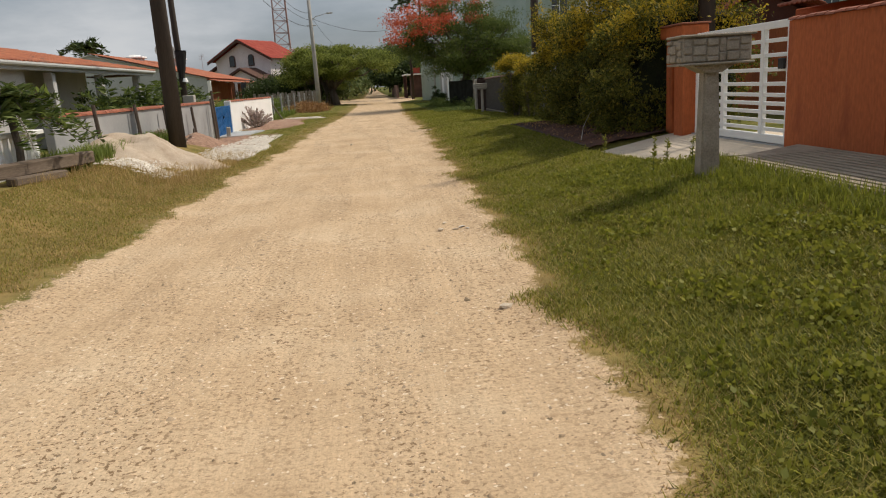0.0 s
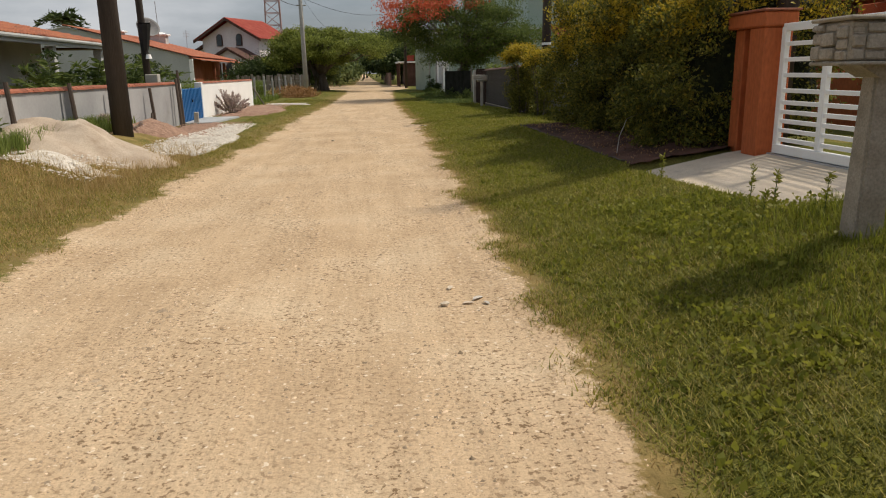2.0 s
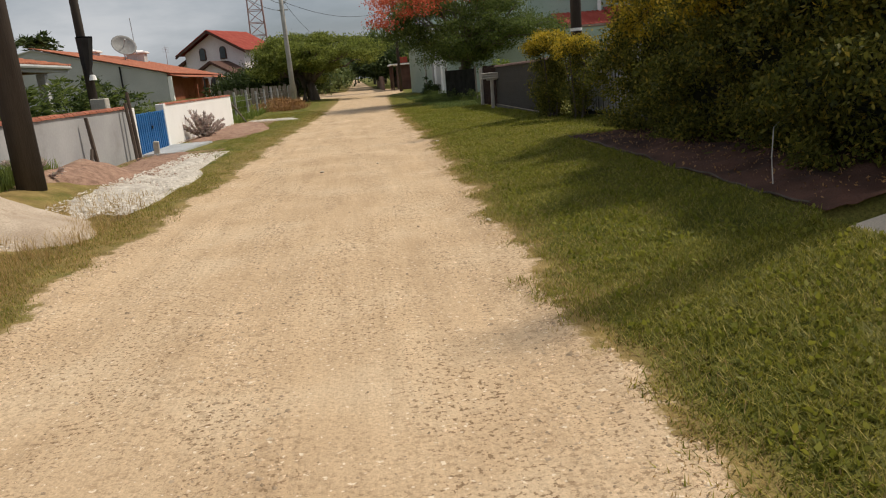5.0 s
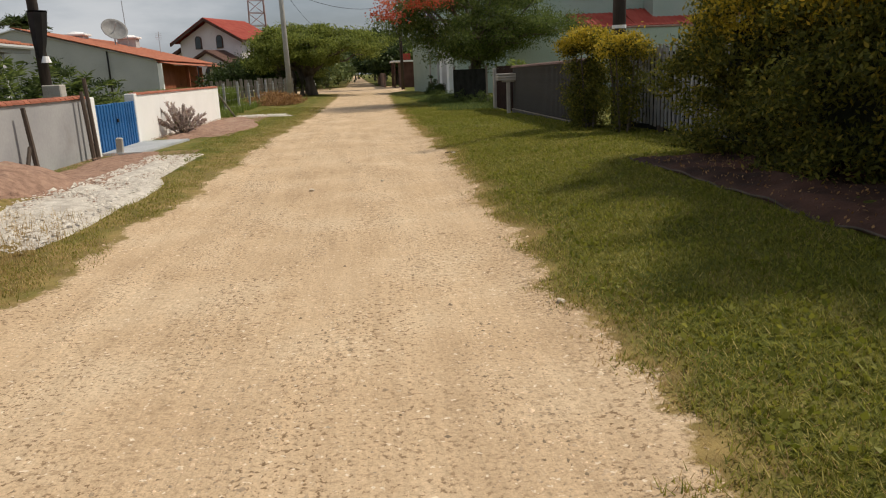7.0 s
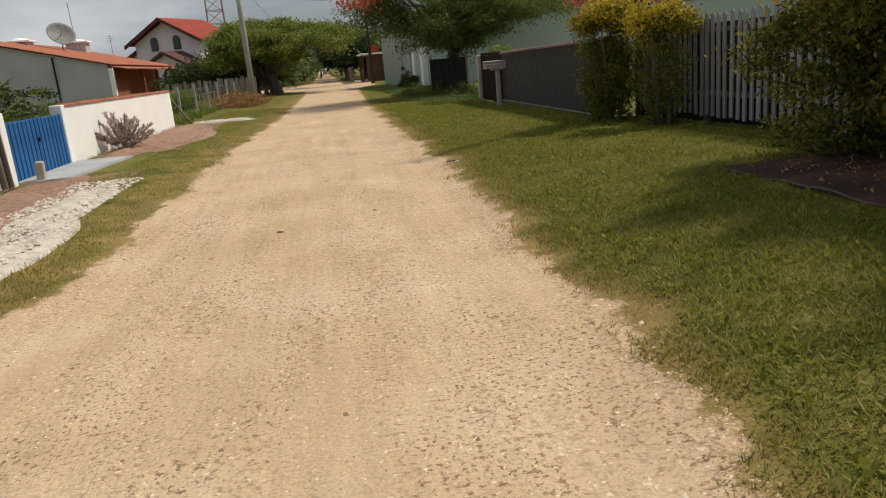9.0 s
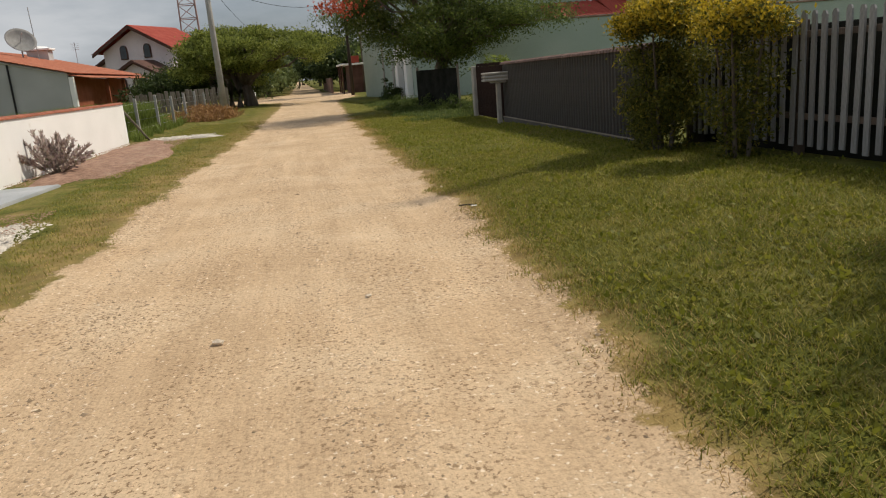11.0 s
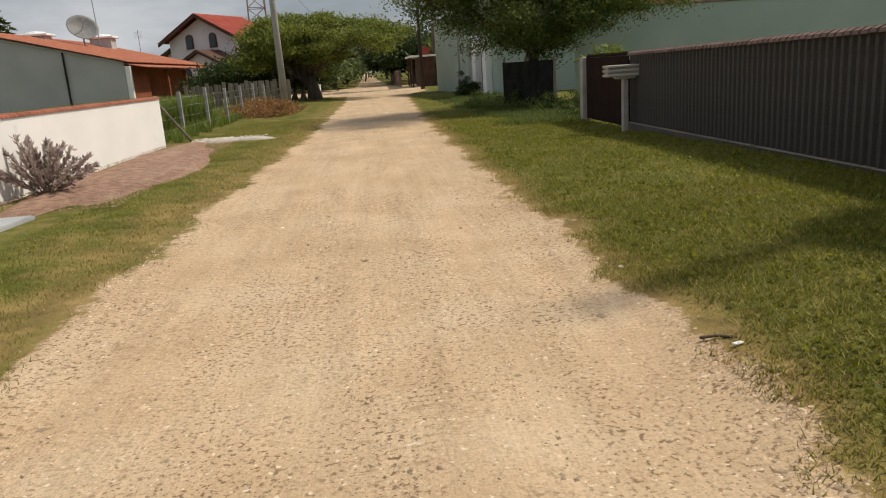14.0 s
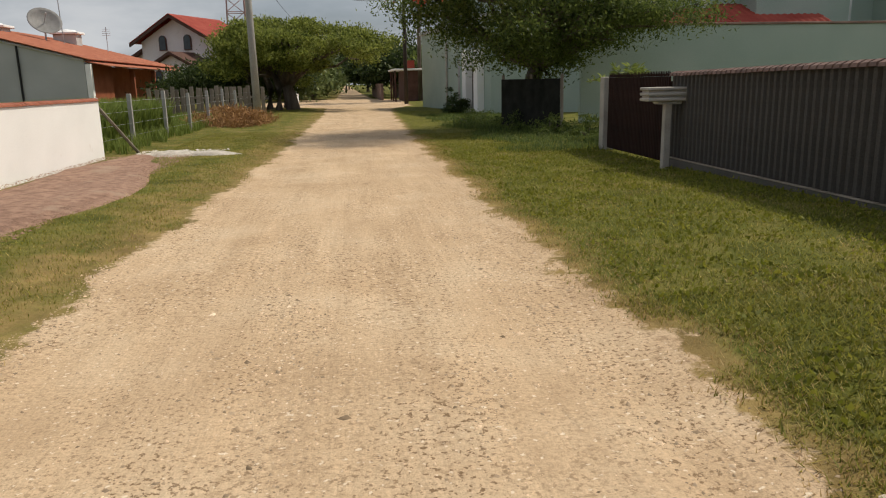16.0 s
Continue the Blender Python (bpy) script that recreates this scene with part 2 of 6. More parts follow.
L_CANE = leaf_mat("cane_leaf", (0.13, 0.18, 0.035), (0.30, 0.36, 0.09), 0.5)

# ---- helpers of this scene ----
rng = np.random.default_rng(7)


def thing(name, loc, rz=0, label="", category="", group="", kind=""):
    ob = new(name)
    ob.empty_display_size = 0.1
    ob.matrix_world = pose(loc[0], loc[1], loc[2], 0, 0, rz)
    return tagged(ob, label, category, group, kind)


def to_mesh(name, bm, material, smooth=False):
    me = bpy.data.meshes.new(name)
    bm.to_mesh(me)
    bm.free()
    me.materials.append(material)
    if smooth:
        me.polygons.foreach_set("use_smooth", [True] * len(me.polygons))
    return me


def part(name, bm, material, parent, label="", smooth=False):
    ob = new(name, to_mesh(name, bm, material, smooth))
    ob.parent = parent
    return tagged(ob, label)


def piece(name, me, parent, m):
    ob = new(name, me)
    ob.parent = parent
    ob.matrix_local = m
    return ob


def solid(name, bm, material, label="", category="", kind="", group="", smooth=False):
    return tagged(new(name, to_mesh(name, bm, material, smooth)), label, category, group, kind)


def box(x0, y0, z0, x1, y1, z1, bevel=0.0, bm=None):
    one = bmesh.new()
    bmesh.ops.create_cube(one, size=1)
    bmesh.ops.scale(one, vec=(abs(x1 - x0), abs(y1 - y0), abs(z1 - z0)), verts=one.verts)
    bmesh.ops.translate(one, vec=((x0 + x1) / 2, (y0 + y1) / 2, (z0 + z1) / 2), verts=one.verts)
    if bevel:
        bmesh.ops.bevel(one, geom=one.edges[:], offset=bevel, segments=1, affect="EDGES")
    if bm is None:
        return one
    me = bpy.data.meshes.new("scratch")
    one.to_mesh(me)
    one.free()
    bm.from_mesh(me)
    bpy.data.meshes.remove(me)
    return bm


def tube(points, radii, seg=8, bm=None):
    bm = bm or bmesh.new()
    pts = [Vector(p) for p in points]
    rings = []
    for i, p in enumerate(pts):
        d = (pts[min(i + 1, len(pts) - 1)] - pts[max(i - 1, 0)]).normalized()
        q = d.to_track_quat("Z", "Y")
        r = radii[i] if hasattr(radii, "__len__") else radii
        rings.append([bm.verts.new(p + q @ Vector((r * math.cos(2 * math.pi * k / seg), r * math.sin(2 * math.pi * k / seg), 0))) for k in range(seg)])
    for a, b in zip(rings, rings[1:]):
        for k in range(seg):
            bm.faces.new((a[k], a[(k + 1) % seg], b[(k + 1) % seg], b[k]))
    bm.faces.new(rings[0][::-1])
    bm.faces.new(rings[-1])
    return bm


def prism(outline, depth, axis="y", bm=None):
    """An outline in the plane across the axis (x, z or y, z), pushed along it from 0 to depth."""
    bm = bm or bmesh.new()
    def at(u, v, d):
        return (u, d, v) if axis == "y" else (d, u, v)
    a = [bm.verts.new(at(u, v, 0)) for u, v in outline]
    b = [bm.verts.new(at(u, v, depth)) for u, v in outline]
    n = len(a)
    bm.faces.new(a)
    bm.faces.new(b[::-1])
    for i in range(n):
        bm.faces.new((a[i], b[i], b[(i + 1) % n], a[(i + 1) % n]))
    bmesh.ops.recalc_face_normals(bm, faces=bm.faces[:])
    return bm


def raw_mesh(name, verts, faces, material, smooth=False):
    me = bpy.data.meshes.new(name)
    verts = np.ascontiguousarray(verts, dtype=np.float32)
    faces = np.ascontiguousarray(faces, dtype=np.int32)
    nf, k = faces.shape
    me.vertices.add(len(verts))
    me.vertices.foreach_set("co", verts.ravel())
    me.loops.add(nf * k)
    me.loops.foreach_set("vertex_index", faces.ravel())
    me.polygons.add(nf)
    me.polygons.foreach_set("loop_start", np.arange(0, nf * k, k, dtype=np.int32))
    me.update(calc_edges=True)
    me.materials.append(material)
    if smooth:
        me.polygons.foreach_set("use_smooth", [True] * nf)
    return me


def unit(v):
    return v / np.maximum(np.linalg.norm(v, axis=1, keepdims=True), 1e-9)


def leaf_mesh(name, at, size, material, slim=0.45, lift=0.3, along=None):
    """One small folded leaf at each place, turned at random."""
    n = len(at)
    d = rng.normal(size=(n, 3))
    if along is not None:
        d = along + 0.45 * d
    d[:, 2] += lift
    d = unit(d)
    s = unit(np.cross(d, rng.normal(size=(n, 3))))
    L = (size * rng.uniform(0.6, 1.4, n))[:, None]
    up = np.cross(s, d)
    a, tip = at, at + d * L
    mid = at + d * L * 0.45 - up * L * 0.08
    v = np.stack([a, mid + s * L * slim * 0.5, tip, mid - s * L * slim * 0.5], 1).reshape(-1, 3)
    return raw_mesh(name, v, np.arange(4 * n).reshape(n, 4), material)


def leaves(name, at, size, material, parent, **more):
    ob = new(name, leaf_mesh(name, at, size, material, **more))
    ob.parent = parent
    return ob


def blob_points(n, clusters, spread):
    """Places clumped round the given clusters."""
    c = clusters[rng.integers(0, len(clusters), n)]
    return c + rng.normal(size=(n, 3)) * np.array(spread)


def crown_clusters(n, centre, radii, hollow=0.55, flat=0.0):
    """Cluster centres in the outer shell of an uneven crown."""
    d = unit(rng.normal(size=(n, 3)))
    d[:, 2] = np.where(d[:, 2] < -0.35 + flat, -d[:, 2] * 0.4, d[:, 2])
    r = hollow + (1 - hollow) * rng.uniform(0, 1, n) ** 0.6
    lump = 1 + 0.22 * np.sin(5 * d[:, 0] + 1.3) * np.cos(4 * d[:, 1]) + 0.13 * np.sin(9 * d[:, 1] + 3 * d[:, 2])
    return np.array(centre) + d * (r * lump)[:, None] * np.array(radii)


def smooth01(v):
    v = np.clip(v, 0, 1)
    return v * v * (3 - 2 * v)


def edge_left(y):
    return np.interp(y, [-20, 0, 8, 15, 20, 27, 40, 60, 70, 76, 92, 98, 140, 400], [-3.2, -2.9, -2.75, -2.5, -2.2, -2.1, -1.5, -1.1, -1.2, -6, -7, -0.9, -0.6, 0]) + 0.07 * np.sin(y * 1.7) + 0.05 * np.sin(y * 4.1 + 1)


def edge_right(y):
    return np.interp(y, [-20, 0, 3, 6, 12, 18, 23, 30, 42, 56, 66, 72, 92, 98, 140, 400], [0.8, 0.93, 1.03, 1.17, 1.36, 1.5, 1.72, 1.66, 1.8, 2.2, 2.6, 4.3, 5, 2.6, 2.6, 3]) + 0.06 * np.sin(y * 1.9 + 2) + 0.04 * np.sin(y * 5.1)


def ground_z(x, y):
    x, y = np.asarray(x, float), np.asarray(y, float)
    slope = np.interp(y, [-5, 8, 12, 18, 25, 30, 34], [0.20, 0.20, 0.12, 0.14, 0.09, 0.06, 0.0])
    cap = np.interp(y, [-5, 8, 12, 18, 25, 30, 35], [0.45, 0.45, 0.43, 0.31, 0.2, 0.13, 0.0])
    h = slope * np.maximum(x - 1.5, 0)
    h = np.minimum(h, cap)
    drive = (y > 8.2) & (y < 12.0) & (x > 3.5)
    h = np.where(drive, np.minimum(h, 0.05 + (x - 3.5) * 0.165), h)
    inside = np.clip(np.minimum(x - edge_left(y), edge_right(y) - x), -3, 3)
    bumps = 0.012 * np.sin(2.3 * x + 0.6 * y) * np.sin(0.9 * y + 1) + 0.008 * np.sin(5.1 * x) * np.cos(1.7 * y)
    left_rise = 0.05 * smooth01((edge_left(y) - x) / 1.2)
    bank = 0.34 * smooth01((-3.5 - x) / 1.3) * smooth01((22.5 - y) / 4.5)
    return h + bank + bumps * smooth01(inside / 0.5 + 1) - 0.03 * smooth01(inside / 0.4) + left_rise + 0.03


def gz(x, y):
    return float(ground_z(x, y))


# ---- ground ----
def ground_material():
    m = bpy.data.materials.new("earth_road_and_grass")
    m.use_nodes = True
    n, l = m.node_tree.nodes, m.node_tree.links
    b = n["Principled BSDF"]
    b.inputs["Roughness"].default_value = 0.95
    b.inputs["Specular IOR Level"].default_value = 0.15
    tc = n.new("ShaderNodeTexCoord")

    def tex(scale, detail=6, rough=0.55, stretch=None):
        t = n.new("ShaderNodeTexNoise")
        t.inputs["Scale"].default_value = scale
        t.inputs["Detail"].default_value = detail
        t.inputs["Roughness"].default_value = rough
        src = tc.outputs["Object"]
        if stretch:
            mp = n.new("ShaderNodeMapping")
            mp.inputs["Scale"].default_value = stretch
            l.new(src, mp.inputs["Vector"])
            src = mp.outputs["Vector"]
        l.new(src, t.inputs["Vector"])
        return t.outputs["Fac"]

    def ramp(src, *stops):
        r = n.new("ShaderNodeValToRGB")
        while len(r.color_ramp.elements) < len(stops):
            r.color_ramp.elements.new(0.5)
        for e, (p, c) in zip(r.color_ramp.elements, stops):
            e.position = p
            e.color = rgb(c)
        l.new(src, r.inputs["Fac"])
        return r.outputs["Color"]

    def mix(fac, a, bb, mode="MIX"):
        x = n.new("ShaderNodeMixRGB")
        x.blend_type = mode
        if isinstance(fac, float):
            x.inputs["Fac"].default_value = fac
        else:
            l.new(fac, x.inputs["Fac"])
        l.new(a, x.inputs["Color1"])
        l.new(bb, x.inputs["Color2"])
        return x.outputs["Color"]

    def arith(op, a, bb):
        x = n.new("ShaderNodeMath")
        x.operation = op
        for i, v in enumerate((a, bb)):
            if isinstance(v, (int, float)):
                x.inputs[i].default_value = v
            else:
                l.new(v, x.inputs[i])
        return x.outputs[0]

    def attr(name):
        a = n.new("ShaderNodeAttribute")
        a.attribute_name = name
        return a.outputs["Fac"]

    road = attr("road")
    wobble = arith("MULTIPLY", arith("SUBTRACT", tex(3.2, 9, 0.72), 0.5), 0.8)
    edge = arith("ADD", road, wobble)
    mask = ramp(arith("ADD", arith("MULTIPLY", edge, 2.4), 0.5), (0.42, (0, 0, 0)), (0.60, (1, 1, 1)))
    sand = ramp(tex(0.9, 7), (0.3, (0.515, 0.37, 0.23)), (0.5, (0.585, 0.43, 0.275)), (0.7, (0.64, 0.495, 0.335)))
    grav = ramp(tex(55, 4, 0.7), (0.3, (0.62, 0.6, 0.58)), (0.5, (1, 1, 1)), (0.72, (1.22, 1.2, 1.18)))
    sand = mix(0.65, sand, grav, "MULTIPLY")
    ruts = ramp(tex(2.0, 5, 0.6, (2.4, 0.14, 1)), (0.34, (0.88, 0.87, 0.86)), (0.55, (1, 1, 1)), (0.7, (1.06, 1.05, 1.04)))
    sand = mix(0.8, sand, ruts, "MULTIPLY")
    speck_area = ramp(tex(1.1, 5, 0.6, (1.6, 0.5, 1)), (0.38, (0.15, 0.15, 0.15)), (0.58, (1, 1, 1)))
    speck = ramp(tex(34, 3, 0.65), (0.56, (0, 0, 0)), (0.61, (1, 1, 1)))
    dark = n.new("ShaderNodeRGB")
    dark.outputs[0].default_value = (0.23, 0.15, 0.085, 1)
    sand = mix(mix(1.0, speck_area, speck, "MULTIPLY"), sand, dark.outputs[0])
    clod_area = ramp(tex(0.8, 6, 0.65, (1.8, 0.35, 1)), (0.44, (0, 0, 0)), (0.60, (0.75, 0.75, 0.75)))
    clod = ramp(tex(15, 6, 0.75, (0.8, 1.2, 1)), (0.54, (0, 0, 0)), (0.60, (1, 1, 1)))
    clay = n.new("ShaderNodeRGB")
    clay.outputs[0].default_value = (0.36, 0.25, 0.15, 1)
    sand = mix(mix(1.0, clod_area, clod, "MULTIPLY"), sand, clay.outputs[0])
    chip = ramp(tex(27, 2, 0.5), (0.66, (0, 0, 0)), (0.70, (0.8, 0.8, 0.8)))
    pale = n.new("ShaderNodeRGB")
    pale.outputs[0].default_value = (0.80, 0.68, 0.52, 1)
    sand = mix(chip, sand, pale.outputs[0])
    turf = ramp(tex(1.3, 8, 0.65), (0.32, (0.07, 0.075, 0.014)), (0.5, (0.12, 0.13, 0.024)), (0.70, (0.24, 0.20, 0.065)))
    turf = mix(0.7, turf, ramp(tex(42, 6, 0.75), (0.36, (0.35, 0.35, 0.35)), (0.64, (1.55, 1.5, 1.4))), "MULTIPLY")
    straw = ramp(tex(3, 8, 0.6), (0.3, (0.17, 0.12, 0.045)), (0.7, (0.36, 0.26, 0.10)))
    dryness = ramp(arith("ADD", attr("dry"), arith("MULTIPLY", arith("SUBTRACT", tex(1.7, 8, 0.65), 0.5), 1.2)), (0.4, (0, 0, 0)), (0.75, (1, 1, 1)))
    turf = mix(dryness, turf, straw)
    l.new(mix(mask, turf, sand), b.inputs["Base Color"])
    hgt = arith("ADD", arith("MULTIPLY", tex(45, 5, 0.7), 0.35), arith("MULTIPLY", tex(9, 5, 0.6), 0.8))
    hgt = arith("ADD", hgt, arith("MULTIPLY", tex(5, 4, 0.6, (3.0, 0.2, 1)), 0.5))
    hgt = arith("ADD", hgt, arith("MULTIPLY", tex(1, 3, 0.6, (22.0, 0.5, 1)), 0.14))
    hgt = arith("ADD", hgt, arith("MULTIPLY", tex(22, 4, 0.65), 0.4))
    tread = n.new("ShaderNodeTexWave")
    tread.bands_direction = "Y"
    tread.inputs["Scale"].default_value = 7.0
    tread.inputs["Distortion"].default_value = 1.2
    tread.inputs["Detail Scale"].default_value = 3.0
    l.new(tc.outputs["Object"], tread.inputs["Vector"])
    hgt = arith("ADD", hgt, arith("MULTIPLY", arith("MULTIPLY", tread.outputs["Fac"], attr("track")), 0.22))
    bp = n.new("ShaderNodeBump")
    bp.inputs["Strength"].default_value = 1.0
    bp.inputs["Distance"].default_value = 0.017
    l.new(hgt, bp.inputs["Height"])
    l.new(bp.outputs["Normal"], b.inputs["Normal"])
    return m


def build_ground():
    far = np.array([9, 11, 14, 18, 25, 40, 70, 130, 300, 900])
    xs = np.concatenate([-far[::-1], np.arange(-8, 8.01, 0.13), far])
    ys = np.concatenate([[-600, -150, -50, -20, -10], np.arange(-6, 46, 0.16), np.arange(46, 110, 0.6), [115, 125, 140, 170, 220, 300, 500, 1200]])
    X, Y = np.meshgrid(xs, ys)
    Z = ground_z(X, Y)
    v = np.stack([X, Y, Z], -1).reshape(-1, 3)
    nx, ny = len(xs), len(ys)
    i = np.arange(nx * ny).reshape(ny, nx)
    f = np.stack([i[:-1, :-1], i[:-1, 1:], i[1:, 1:], i[1:, :-1]], -1).reshape(-1, 4)
    me = raw_mesh("ground", v, f, ground_material(), True)
    road = np.minimum(X - edge_left(Y), edge_right(Y) - X).ravel()
    a = me.attributes.new("road", "FLOAT", "POINT")
    a.data.foreach_set("value", road.astype(np.float32))
    tx, ty = X.ravel(), Y.ravel()
    track = sum(np.exp(-((tx - c - 0.035 * ty - 0.08 * np.sin(ty * 0.5 + c)) / 0.07) ** 2) for c in (0.22, 0.5, 0.74))
    track *= smooth01(0.5 + np.sin(ty * 0.9) + 0.6 * np.sin(ty * 0.37 + 1))
    a = me.attributes.new("track", "FLOAT", "POINT")
    a.data.foreach_set("value", track.astype(np.float32))
    off = -road
    right = (X.ravel() > 0)
    dry = np.where(right, 0.82 - 0.72 * smooth01((off + 0.1) / 0.7), 0.68 - 0.25 * smooth01(off / 1.2) * smooth01((Y.ravel() - 17) / 8) - 0.06 * smooth01((15 - Y.ravel()) / 3))
    a = me.attributes.new("dry", "FLOAT", "POINT")
    a.data.foreach_set("value", dry.astype(np.float32))
    return tagged(new("ground", me), "pale sandy dirt road between grass verges", "ground", kind="structure")


build_ground()


# ---- boundary walls along the street ----
def sheared_wall(name, x0, x1, y0, y1, z0, z1, thick, material, label, away=-1):
    """A wall that follows the street from (x0, y0) to (x1, y1)."""
    length = math.hypot(x1 - x0, y1 - y0)
    w = thing(name, (x0, y0, 0), -math.degrees(math.atan2(x1 - x0, y1 - y0)), label, "wall", kind="structure")
    b = box(0 if away > 0 else -thick, 0, z0, thick if away > 0 else 0, length, z1, 0.012)
    part("wall_body", b, material, w)
    return w, length


def coping_mesh(name, material, width, run, h):
    b = prism([(-width / 2, 0), (-width / 2 + 0.015, h * 0.55), (-width * 0.2, h), (width * 0.2, h), (width / 2 - 0.015, h * 0.55), (width / 2, 0)], run)
    return to_mesh(name, b, material)


def coping(wall, length, z, thick, away, material, width=0.24, run=0.21, h=0.07):
    me = coping_mesh("coping_tile", material, width, run - 0.012, h)
    n = int(length / run)
    for i in range(n):
        piece("coping_tile", me, wall, pose(away * thick / 2, i * length / n, z + 0.002, rng.uniform(-1.5, 1.5), rng.uniform(-2, 2), rng.uniform(-1.5, 1.5)))


wall_a, la = sheared_wall("wall_1", -5.57, -5.36, 13.5, 25.5, -0.1, 1.28, 0.16, M_PATCHED, "unpainted cement garden wall with a clay tile coping")
coping(wall_a, la, 1.28, 0.16, -1, M_TILE)
wall_b, lb = sheared_wall("wall_2", -5.30, -5.02, 28.75, 38.45, -0.1, 1.26, 0.16, M_WHITE, "white painted garden wall with a clay tile coping")
coping(wall_b, lb, 1.26, 0.16, -1, M_TILE, 0.22, 0.125, 0.06)
for py in (25.62, 28.66):
    b = box(-0.12, -0.11, -0.1, 0.12, 0.11, 1.3, 0.015)
    p = solid("gate_pillar", b, M_WHITE, "white painted square masonry gate pillar", "pillar", kind="structure")
    p.matrix_world = pose(-5.38, py, 0)

# blue gate of corrugated sheet, two leaves
def blue_gate():
    g = thing("sheet_gate", (-5.36, 25.75, gz(-5.36, 27)), -1, "blue painted double gate of upright metal strips, shut", "gate")
    strip = to_mesh("strip", box(-0.02, 0.0, 0.05, 0.02, 0.072, 1.06, 0.008), M_BLUE)
    n = 31
    for i in range(n):
        piece("strip", strip, g, pose(0.012 * (i % 2), 0.02 + i * 0.0905, -0.03 * abs(math.sin(i * 0.2))))
    for z in (0.12, 0.86, 1.0):
        part("rail", box(-0.05, 0.02, z, -0.022, 2.82, z + 0.045, 0.006), M_BLUE, g)
    part("latch", box(0.035, 1.36, 0.62, 0.07, 1.44, 0.70, 0.006), M_BLACK, g)


blue_gate()
stub = solid("concrete_stub", box(-0.07, -0.07, 0, 0.07, 0.07, 0.36, 0.02), M_CONCRETE, "short grey concrete stub post beside the ramp", "post")
stub.matrix_world = pose(-4.95, 25.9, gz(-4.95, 25.9), 2, 3, 10)


def slab(name, corners, z_of, thick, material, label):
    """A cast slab over four corners, with heights from z_of."""
    b = bmesh.new()
    top = [b.verts.new((x, y, z_of(x, y))) for x, y in corners]
    bot = [b.verts.new((x, y, z_of(x, y) - thick)) for x, y in corners]
    b.faces.new(top)
    b.faces.new(bot[::-1])
    k = len(top)
    for i in range(k):
        b.faces.new((top[i], bot[i], bot[(i + 1) % k], top[(i + 1) % k]))
    bmesh.ops.recalc_face_normals(b, faces=b.faces[:])
    bmesh.ops.bevel(b, geom=[e for e in b.edges if abs((e.verts[0].co - e.verts[1].co).z) < thick * 0.6], offset=0.015, segments=2, affect="EDGES")
    return solid(name, b, material, label, "slab", kind="structure")


slab("gate_ramp", [(-5.34, 25.75), (-4.45, 25.75), (-4.15, 28.9), (-5.3, 28.9)], lambda x, y: 0.13, 0.2, M_BLUECON, "grey concrete ramp before the blue gate")


def heap(name, cx, cy, rx, ry, h, material, label, rough=0.12, n=44, power=1.6):
    """A heap of loose stuff with an uneven outline."""
    v, f = [], []
    rings = 18
    for i in range(rings + 1):
        for k in range(n):
            a = 2 * math.pi * k / n
            r = i / rings
            wob = 1 + 0.16 * math.sin(3 * a + cx) + 0.08 * math.sin(7 * a + cy)
            x, y = cx + rx * r * wob * math.cos(a), cy + ry * r * wob * math.sin(a)
            z = h * max(0, 1 - r ** power) * (1 + rough * 2 * noise.noise((x * 1.6, y * 1.6, 3.0))) + rough * 0.35 * noise.noise((x * 5, y * 5, 0)) * (1 - r) * 2 * h
            v.append((x, y, gz(x, y) + z - 0.012 * r))
    for i in range(rings):
        for k in range(n):
            f.append((i * n + k, i * n + (k + 1) % n, (i + 1) * n + (k + 1) % n, (i + 1) * n + k))
    me = raw_mesh(name, np.array(v), np.array(f), material, True)
    return tagged(new(name, me), label, "heap", kind="stuff")


heap("sand_heap", -4.95, 15.6, 1.7, 1.7, 0.40, M_SAND, "heap of pale building sand on the verge", 0.32)
heap("gravel_heap", -4.7, 20.3, 0.75, 2.0, 0.3, M_REDGRAVEL, "heap of reddish gravel against the cement wall", 0.15)
heap("gravel_bed", -4.35, 22.6, 0.95, 3.4, 0.07, M_REDGRAVEL, "spread reddish gravel along the cement wall", 0.3, power=6)
heap("gravel_strip", -4.2, 33.7, 1.0, 5.1, 0.09, M_REDGRAVEL, "reddish gravel strip along the white wall", 0.2, power=7)
heap("rubble_strip", -3.45, 20.3, 0.6, 4.3, 0.07, M_LIME, "strip of white rubble beside the road", 0.6, power=4)
heap("rubble_heap", -4.5, 14.0, 0.95, 0.55, 0.06, M_LIME, "scattered white rubble before the sand", 0.7, power=3)
heap("white_sand_strip", -3.5, 38.9, 1.1, 0.45, 0.09, M_LIME, "low white sand strip beyond the white wall", 0.3, power=4)


def rock_base(seed, material, name):
    r = random.Random(seed)
    b = bmesh.new()
    bmesh.ops.create_icosphere(b, subdivisions=1, radius=1)
    for v in b.verts:
        v.co *= r.uniform(0.72, 1.15)
    bmesh.ops.scale(b, vec=(1, 0.75, 0.5), verts=b.verts)
    return to_mesh(name, b, material)


